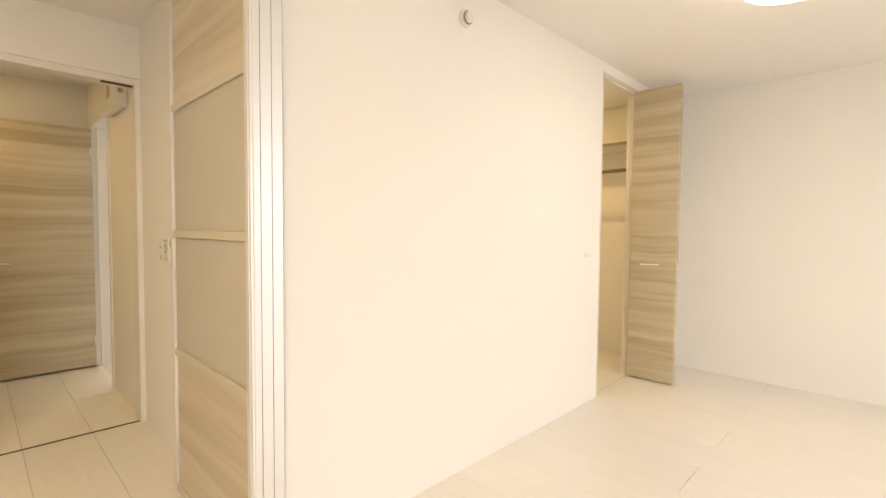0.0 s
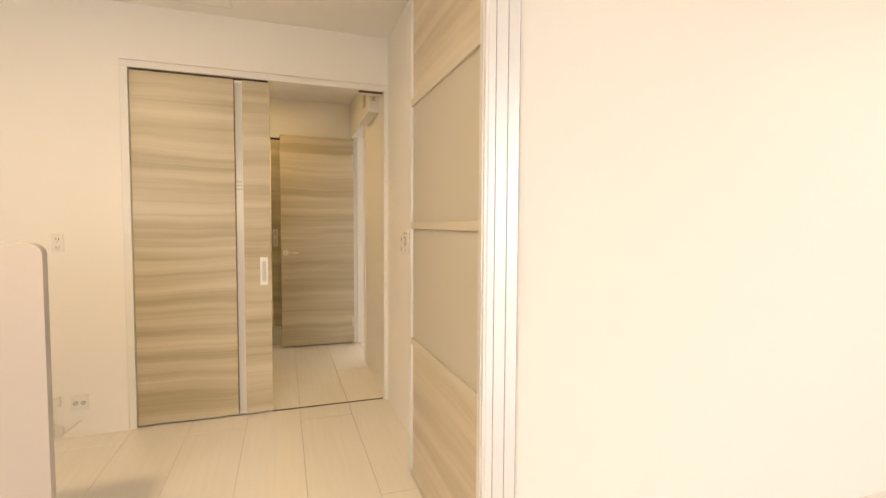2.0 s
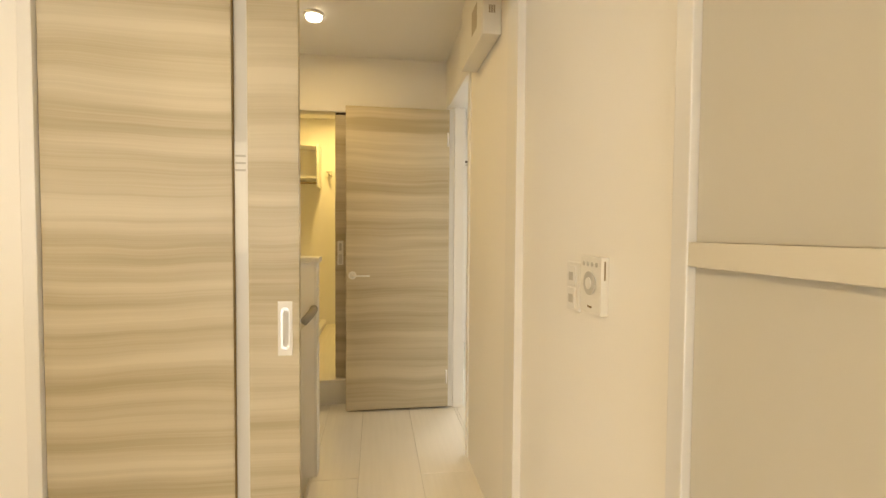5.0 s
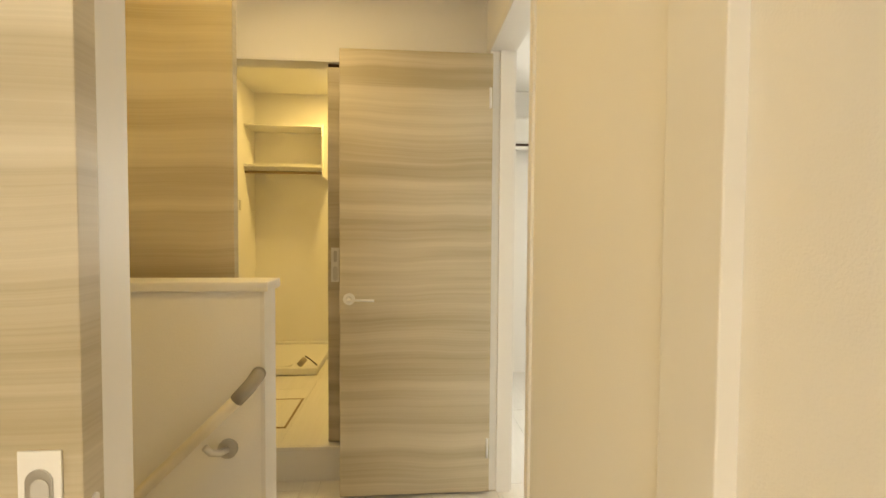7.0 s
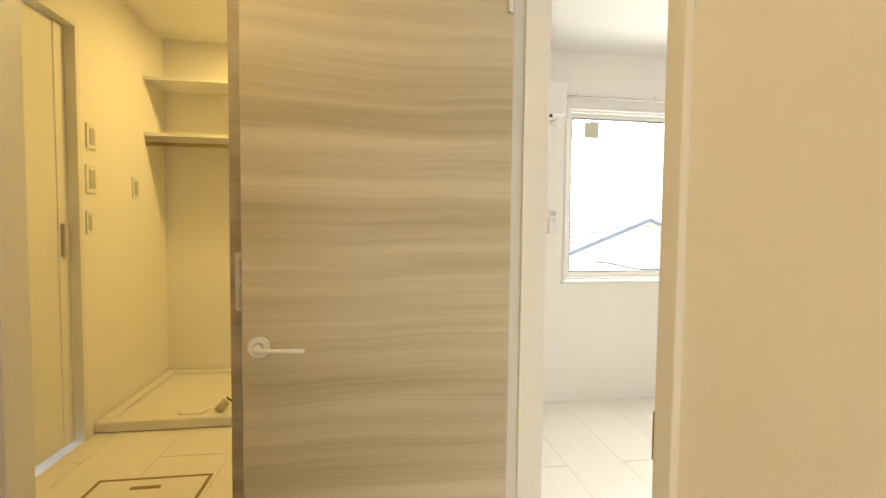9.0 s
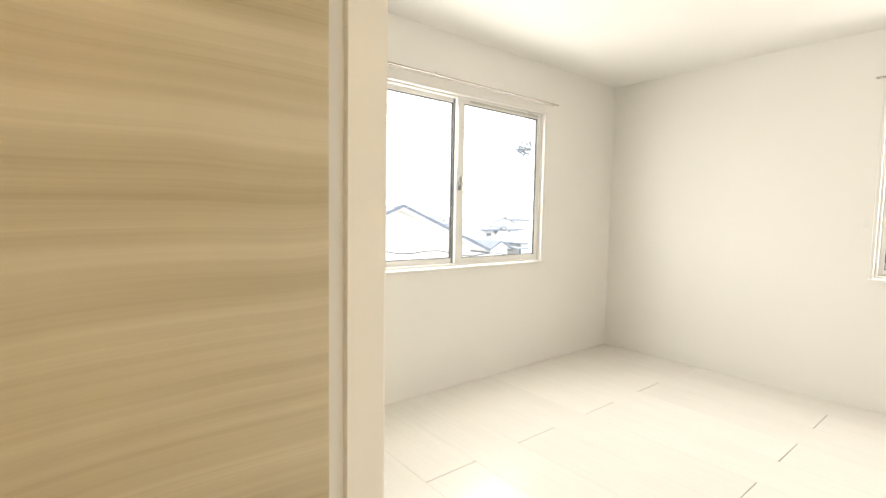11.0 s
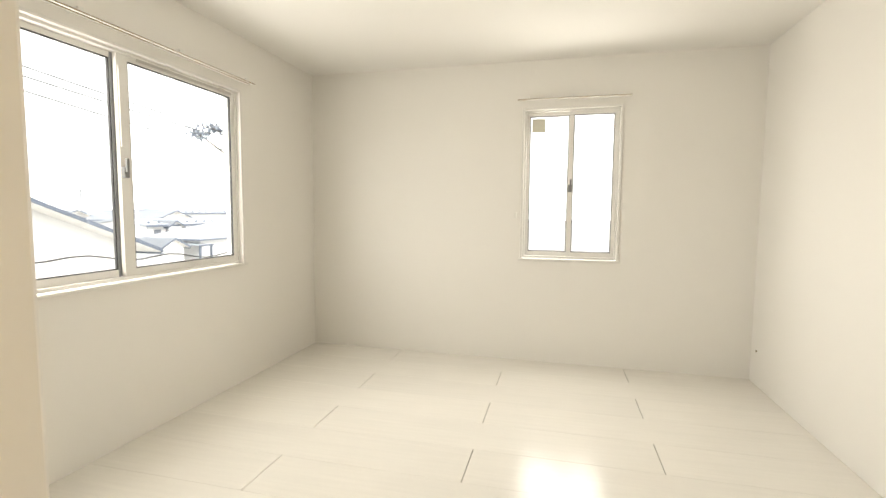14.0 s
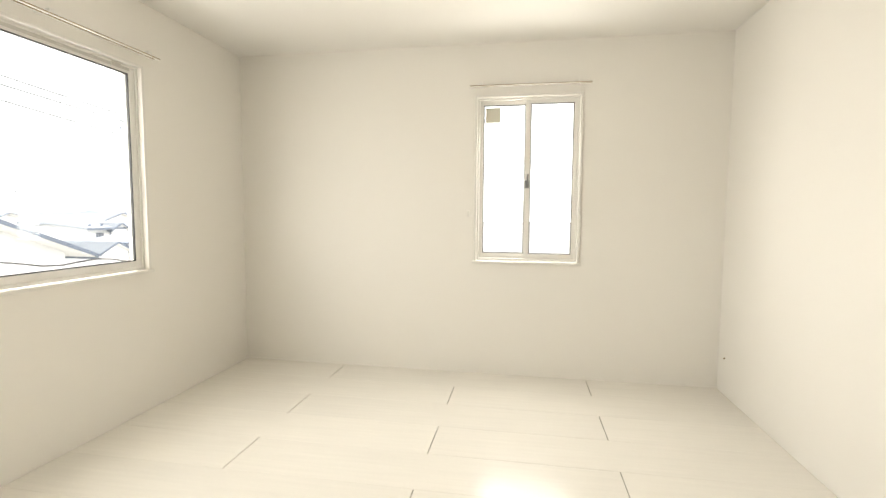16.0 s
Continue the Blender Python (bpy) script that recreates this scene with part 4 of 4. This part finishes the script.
def gable_house(x0, x1, y0, y1, eave, ridge, name="house", rows=2, over=0.45):
    h = thing(name, ((x0 + x1) / 2, (y0 + y1) / 2, GZ), "pale two-storey house with a grey gable roof", "house", "houses outside")
    xm = (x0 + x1) / 2
    bm = bmesh.new()
    prof = [(x0, GZ), (x1, GZ), (x1, eave), (xm, ridge - 0.12), (x0, eave)]
    ends = [[bm.verts.new((x, y, z)) for x, z in prof] for y in (y0, y1)]
    bm.faces.new(ends[0])
    bm.faces.new(ends[1])
    for k in range(5):
        bm.faces.new((ends[0][k], ends[0][(k + 1) % 5], ends[1][(k + 1) % 5], ends[1][k]))
    finish("wall", bm, RENDERWALL, h)
    slope = (ridge - eave) / (xm - x0)
    for sgn, xe in ((-1, x0 - over), (1, x1 + over)):
        ze = eave - slope * over
        bm = bmesh.new()
        prof = [(xm, ridge), (xe, ze), (xe, ze - 0.07), (xm, ridge - 0.07)]
        ends = [[bm.verts.new((x, y, z + 0.0)) for x, z in prof] for y in (y0 - over, y1 + over)]
        bm.faces.new(ends[0])
        bm.faces.new(ends[1])
        for k in range(4):
            bm.faces.new((ends[0][k], ends[0][(k + 1) % 4], ends[1][(k + 1) % 4], ends[1][k]))
        roof = finish("roof", bm, ROOF, h)
        bm = bmesh.new()
        prof = [(xm, ridge - 0.072), (xe, ze - 0.072), (xe, ze - 0.10), (xm, ridge - 0.10)]
        ends = [[bm.verts.new((x, y, z)) for x, z in prof] for y in (y0 - over, y1 + over)]
        bm.faces.new(ends[0])
        bm.faces.new(ends[1])
        for k in range(4):
            bm.faces.new((ends[0][k], ends[0][(k + 1) % 4], ends[1][(k + 1) % 4], ends[1][k]))
        finish("soffit", bm, TRIM, roof)
        for ya in (y0 - over - 0.03, y1 + over):
            bm = bmesh.new()
            prof = [(xm, ridge + 0.02), (xe, ze + 0.02), (xe, ze - 0.075), (xm, ridge - 0.075)]
            ends = [[bm.verts.new((x, y, z)) for x, z in prof] for y in (ya, ya + 0.03)]
            bm.faces.new(ends[0])
            bm.faces.new(ends[1])
            for k in range(4):
                bm.faces.new((ends[0][k], ends[0][(k + 1) % 4], ends[1][(k + 1) % 4], ends[1][k]))
            finish("bargeboard", bm, FASCIA, roof)
        box("gutter", (xe - 0.05, y0 - over, ze - 0.13), (xe + 0.05, y1 + over, ze - 0.02), FASCIA, roof, 0)
        for k in range(9):
            f = (k + 0.5) / 9
            xa, za = xm + (xe - xm) * f, ridge + (ze - ridge) * f
            box("roof_course", (min(xa, xa + sgn * 0.05), y0 - over + 0.02, za - 0.01), (max(xa, xa + sgn * 0.05), y1 + over - 0.02, za + 0.03), ROOF, roof, 0)
    n = max(2, int((x1 - x0) / 2.2))
    for r_ in range(rows):
        for k in range(n):
            xc, zc = x0 + (x1 - x0) * (k + 0.5) / n, eave - 1.5 - 2.7 * r_
            wn = box("window", (xc - 0.45, y0 - 0.03, zc - 0.5), (xc + 0.45, y0 + 0.02, zc + 0.5), TRIM, h, 0.01)
            for xa, xb, za, zb in ((-0.47, -0.42, -0.52, 0.52), (0.42, 0.47, -0.52, 0.52), (-0.42, 0.42, -0.52, -0.46), (-0.42, 0.42, 0.46, 0.52), (-0.02, 0.02, -0.46, 0.46)):
                box("window_bar", (xc + xa, y0 - 0.06, zc + za), (xc + xb, y0 - 0.031, zc + zb), FASCIA, wn, 0)
    return h


gable_house(4.08, 10.02, 12.4, 20.5, 0.27, 1.473, "neighbour_house", rows=0)


def eave_house(x0, x1, y0, y1, eave, rise, windows, pipes=(), name="house"):
    """A pale house whose ridge runs east-west, its long eave towards the window."""
    h = thing(name, ((x0 + x1) / 2, (y0 + y1) / 2, GZ), "pale two-storey house with a low grey roof and dark-lined windows", "house", "houses outside")
    box("wall", (x0, y0, GZ), (x1, y1, eave), RENDERWALL, h, 0)
    ym, o = (y0 + y1) / 2, 0.22
    for ya in (y0 - o, y1 + o):
        bm = bmesh.new()
        prof = [(ya, eave), (ym, eave + rise), (ym, eave + rise + 0.12), (ya, eave + 0.12)]
        ends = [[bm.verts.new((x, y, z)) for y, z in prof] for x in (x0 - o, x1 + o)]
        bm.faces.new(ends[0])
        bm.faces.new(ends[1])
        for k in range(4):
            bm.faces.new((ends[0][k], ends[0][(k + 1) % 4], ends[1][(k + 1) % 4], ends[1][k]))
        roof = finish("roof", bm, ROOF, h)
        box("gutter", (x0 - o, min(ya, ya - 0.06), eave - 0.04), (x1 + o, max(ya, ya - 0.06) + 0.002, eave + 0.08), FASCIA, roof, 0)
        if ya < ym:
            n = int((x1 - x0) / 0.75)
            for k in range(n):
                xa = x0 + (x1 - x0) * (k + 0.5) / n
                box("snow_guard", (xa - 0.07, ya + 0.45, eave + 0.10), (xa + 0.07, ya + 0.50, eave + 0.30), FASCIA, roof, 0)
    for xa in (x0, x1 - 0.1):
        bm = bmesh.new()
        ends = [[bm.verts.new((x, y, z)) for y, z in ((y0, eave), (y1, eave), (ym, eave + rise * 0.98))] for x in (xa, xa + 0.1)]
        bm.faces.new(ends[0])
        bm.faces.new(ends[1])
        for k in range(3):
            bm.faces.new((ends[0][k], ends[0][(k + 1) % 3], ends[1][(k + 1) % 3], ends[1][k]))
        finish("gable", bm, RENDERWALL, h)
    for xc, zc, ww, hh in windows:
        wn = box("window", (xc - ww / 2, y0 - 0.03, zc - hh / 2), (xc + ww / 2, y0 + 0.02, zc + hh / 2), SLATE, h, 0.0)
        for xa, xb, za, zb in ((-ww / 2, -ww / 2 + 0.07, -hh / 2, hh / 2), (ww / 2 - 0.07, ww / 2, -hh / 2, hh / 2), (-ww / 2, ww / 2, -hh / 2, -hh / 2 + 0.06), (-ww / 2, ww / 2, hh / 2 - 0.06, hh / 2), (-0.035, 0.035, -hh / 2, hh / 2)):
            box("window_bar", (xc + xa, y0 - 0.06, zc + za), (xc + xb, y0 - 0.031, zc + zb), FASCIA, wn, 0)
    for xp in pipes:
        rod("downpipe", (xp, y0 - 0.08, GZ), (xp, y0 - 0.08, eave), 0.05, FASCIA, h, sides=8)
    return h


def hip_house(x0, x1, y0, y1, eave, rise, hip):
    """A pale house under a hipped roof with slate courses."""
    h = thing("house", ((x0 + x1) / 2, (y0 + y1) / 2, GZ), "pale house with a hipped grey slate roof", "house", "houses outside")
    box("wall", (x0, y0, GZ), (x1, y1, eave - 0.002), RENDERWALL, h, 0)
    o, run = 0.35, (y1 - y0) / 2
    bm = bmesh.new()
    low = [bm.verts.new(p) for p in ((x0 - o, y0 - o, eave), (x1 + o, y0 - o, eave), (x1 + o, y1 + o, eave), (x0 - o, y1 + o, eave))]
    high = [bm.verts.new(p) for p in ((x0 + hip, (y0 + y1) / 2, eave + rise), (x1 - 0.5, (y0 + y1) / 2, eave + rise))]
    for f in ((low[0], low[1], high[1], high[0]), (low[1], low[2], high[1]), (low[2], low[3], high[0], high[1]), (low[3], low[0], high[0]), low[::-1]):
        bm.faces.new(f)
    roof = finish("roof", bm, ROOF, h)
    box("gutter", (x0 - o, y0 - o - 0.06, eave - 0.05), (x1 + o, y0 - o - 0.002, eave + 0.03), FASCIA, roof, 0)
    box("gutter", (x0 - o - 0.06, y0 - o, eave - 0.05), (x0 - o - 0.002, y1 + o, eave + 0.03), FASCIA, roof, 0)
    for k in range(1, 9):
        f = k / 9
        box("roof_course", (x0 - o + f * (hip + o), y0 - o + f * (run + o) - 0.02, eave + f * rise), (x1 + o - f * (0.5 + o), y0 - o + f * (run + o) + 0.02, eave + f * rise + 0.02), SLATE, roof, 0)
    return h


gable_house(31.2, 34.7, 33.4, 40.0, 0.42, 1.06, rows=0)
eave_house(33.9, 40.5, 33.8, 40.4, 0.78, 0.3, ((34.1, 0.50, 1.9, 0.25),))
eave_house(23.3, 29.6, 26.0, 31.0, 0.10, 0.30, ((24.06, -0.30, 0.46, 0.36), (26.7, -0.41, 0.44, 0.38), (28.4, -0.42, 0.44, 0.36)), (24.78,))
gable_house(24.75, 25.8, 25.75, 27.5, 0.15, 0.45, rows=0, over=0.14)
gable_house(18.75, 20.22, 20.4, 24.0, -0.65, -0.28, rows=0, over=0.2)
hip_house(21.3, 29.0, 20.3, 23.9, -0.45, 0.95, 3.9)
cp = thing("carport", (20.9, 20.6, GZ), "low flat carport with a slim grey roof edge", "carport")
box("roof", (20.45, 19.6, -0.74), (21.44, 21.6, -0.68), ROOF, cp, 0.01)
box("roof_edge", (20.43, 19.56, -0.76), (21.46, 19.5985, -0.68), FASCIA, cp, 0)
for px in (20.55, 21.36):
    box("post", (px - 0.05, 19.62, GZ), (px + 0.05, 19.72, -0.742), FASCIA, cp, 0.005)
rng = random.Random(5)
for k in range(64):
    bearing = radians(rng.uniform(14, 66))
    far = rng.uniform(26, 40) if k < 8 else rng.uniform(45, 130)
    cx, cy = far * math.sin(bearing), 1.2 + far * math.cos(bearing)
    if (cx < 13.5 and cy < 24) or (17 < cx < 44 and 12 < cy < 44):
        continue
    w_, d_ = rng.uniform(6, 9), rng.uniform(6, 8)
    ev = rng.uniform(-1.6, -0.4) - (0.6 if far < 40 else 0)
    gable_house(cx - w_ / 2, cx + w_ / 2, cy - d_ / 2, cy + d_ / 2, ev, ev + rng.uniform(1.1, 1.7), rows=1 if far < 70 else 0)

pole = thing("power_line", (2.0, 9.0, GZ), "thin overhead wires outside the window", "wire")
for za, drop in ((3.46, 0.066), (3.30, 0.058), (3.12, 0.078)):
    tube("wire", [(3.4 + 1.0 * k, 9.0, za - drop * k + 0.004 * k * (k - 8)) for k in range(9)], 0.011, RUBBER, pole, sides=5)
tube("slack_cable", [(3.6 + 0.3 * k, 8.2, 0.56 - 0.0195 * k + 0.045 * math.sin(k * 1.15 + 1.2)) for k in range(19)], 0.014, RUBBER, pole, sides=6)
for px, py, top in ((33.0, 52.0, 3.4), (46.0, 60.0, 4.0), (58.0, 52.0, 3.6), (40.0, 78.0, 4.2), (70.0, 66.0, 4.4)):
    up = thing("utility_pole", (px, py, GZ), "thin grey utility pole with a crossarm among houses", "pole", "utility poles")
    rod("post", (px, py, GZ), (px, py, top), 0.16, SLATE, up, sides=8, r2=0.10)
    box("crossarm", (px - 0.9, py - 0.13, top - 0.7), (px + 0.9, py - 0.101, top - 0.58), SLATE, up, 0)

tree = thing("garden_tree", (11.2, 9.6, GZ), "tall tree with sparse dark leaf clumps", "tree")
rod("trunk", (11.2, 9.6, GZ), (11.0, 9.5, 3.6), 0.16, BARK, tree, sides=10, r2=0.05)
limbs = [((11.06, 9.5, 2.2), (8.75, 9.2, 2.95)), ((11.05, 9.5, 2.7), (9.20, 9.15, 3.12)), ((11.0, 9.5, 3.1), (11.8, 9.9, 4.0)), ((11.05, 9.5, 1.8), (12.2, 9.3, 2.6))]
for a, b in limbs:
    rod("limb", a, b, 0.035, BARK, tree, sides=7, r2=0.012)
bm = bmesh.new()
for a, b in limbs:
    for k in range(80):
        f = 0.86 + 0.16 * rng.random()
        c = Vector(a).lerp(Vector(b), f) + Vector((rng.gauss(0, 0.09), rng.gauss(0, 0.09), rng.gauss(0, 0.05)))
        q = Euler([rng.uniform(0, 6.28) for _ in range(3)]).to_matrix()
        vs = [bm.verts.new(c + q @ Vector(v)) for v in ((-0.03, 0, 0), (0.0, -0.032, 0.012), (0.09, 0, 0), (0.0, 0.032, 0.012))]
        bm.faces.new(vs)
finish("crown", bm, LEAF, tree)


# ---------- floors: boards running north-south, 0.303 m wide, staggered ----------
BW, BL = 0.303, 1.82
BOARD = {}


def board_mesh(w, l, gap, end):
    key = (round(w, 3), round(l, 3), gap, end)
    if key not in BOARD:
        bm = bmesh.new()
        add_box(bm, (gap, end, -0.012), (w - gap, l - end, 0.0))
        top = [e for e in bm.edges if all(v.co.z > -0.001 for v in e.verts)]
        bmesh.ops.bevel(bm, geom=top, offset=0.0007, segments=1, profile=0.5, affect="EDGES")
        me = bpy.data.meshes.new("floor_board")
        bm.to_mesh(me)
        bm.free()
        me.materials.append(PLANK)
        BOARD[key] = me
    return BOARD[key]


def floor(name, x0, x1, y0, y1, z, label, xo=2.137, yo=0.745, gap=0.0004, end=0.0021):
    f = structure(box(name, (x0, y0, z - 0.10), (x1, y1, z - 0.0115), SUBFLOOR, bevel=0), label, "floor")
    k = math.floor((x0 - xo) / BW)
    while xo + k * BW < x1 - 1e-6:
        xa, xb = max(x0, xo + k * BW), min(x1, xo + (k + 1) * BW)
        start = yo + (BL / 2 if k % 2 else 0)
        j = math.floor((y0 - start) / BL)
        while start + j * BL < y1 - 1e-6:
            ya, yb = max(y0, start + j * BL), min(y1, start + (j + 1) * BL)
            if xb - xa > 0.004 and yb - ya > 0.004:
                ob = new("floor_board", board_mesh(xb - xa, yb - ya, gap, end))
                ob.parent = f
                ob.location = (xa, ya, z)
            j += 1
        k += 1
    return f


W = "white-painted wide floorboards with thin dark end joints"
floor("floor_bedroom", 0.06, 3.66, -0.13, 3.405, 0.0, W)
floor("floor_hall", -0.79, 0.06, 0.034, 1.75, 0.0, W, xo=-0.262, gap=0.0005, end=0.0012)
floor("floor_passage", -1.78, -0.79, 0.885, 1.75, 0.0, W, xo=-0.262, gap=0.0005, end=0.0012)
floor("floor_living", -4.4, 0.06, -6.46, 0.034, 0.0, W, xo=-0.262, gap=0.0005, end=0.0012)
floor("floor_room", 0.06, 3.66, -5.76, -1.69, 0.0, W, yo=-2.58, end=0.0009)
floor("floor_closet", 2.1, 3.66, -1.69, -0.25, 0.0, W)
floor("floor_washroom", -1.71, -0.10, 1.75, 3.70, STEP, W, xo=-0.69)
structure(box("floor_stair_foot", (-3.18, 0.12, -3.0), (-0.75, 1.0, -2.9), TRIM, bevel=0), "pale floor at the foot of the stairs", "floor")
structure(box("floor_bath", (-3.18, 1.0, 0.0), (-1.83, 3.94, STEP), TRIM, bevel=0), "pale bathroom floor", "floor")
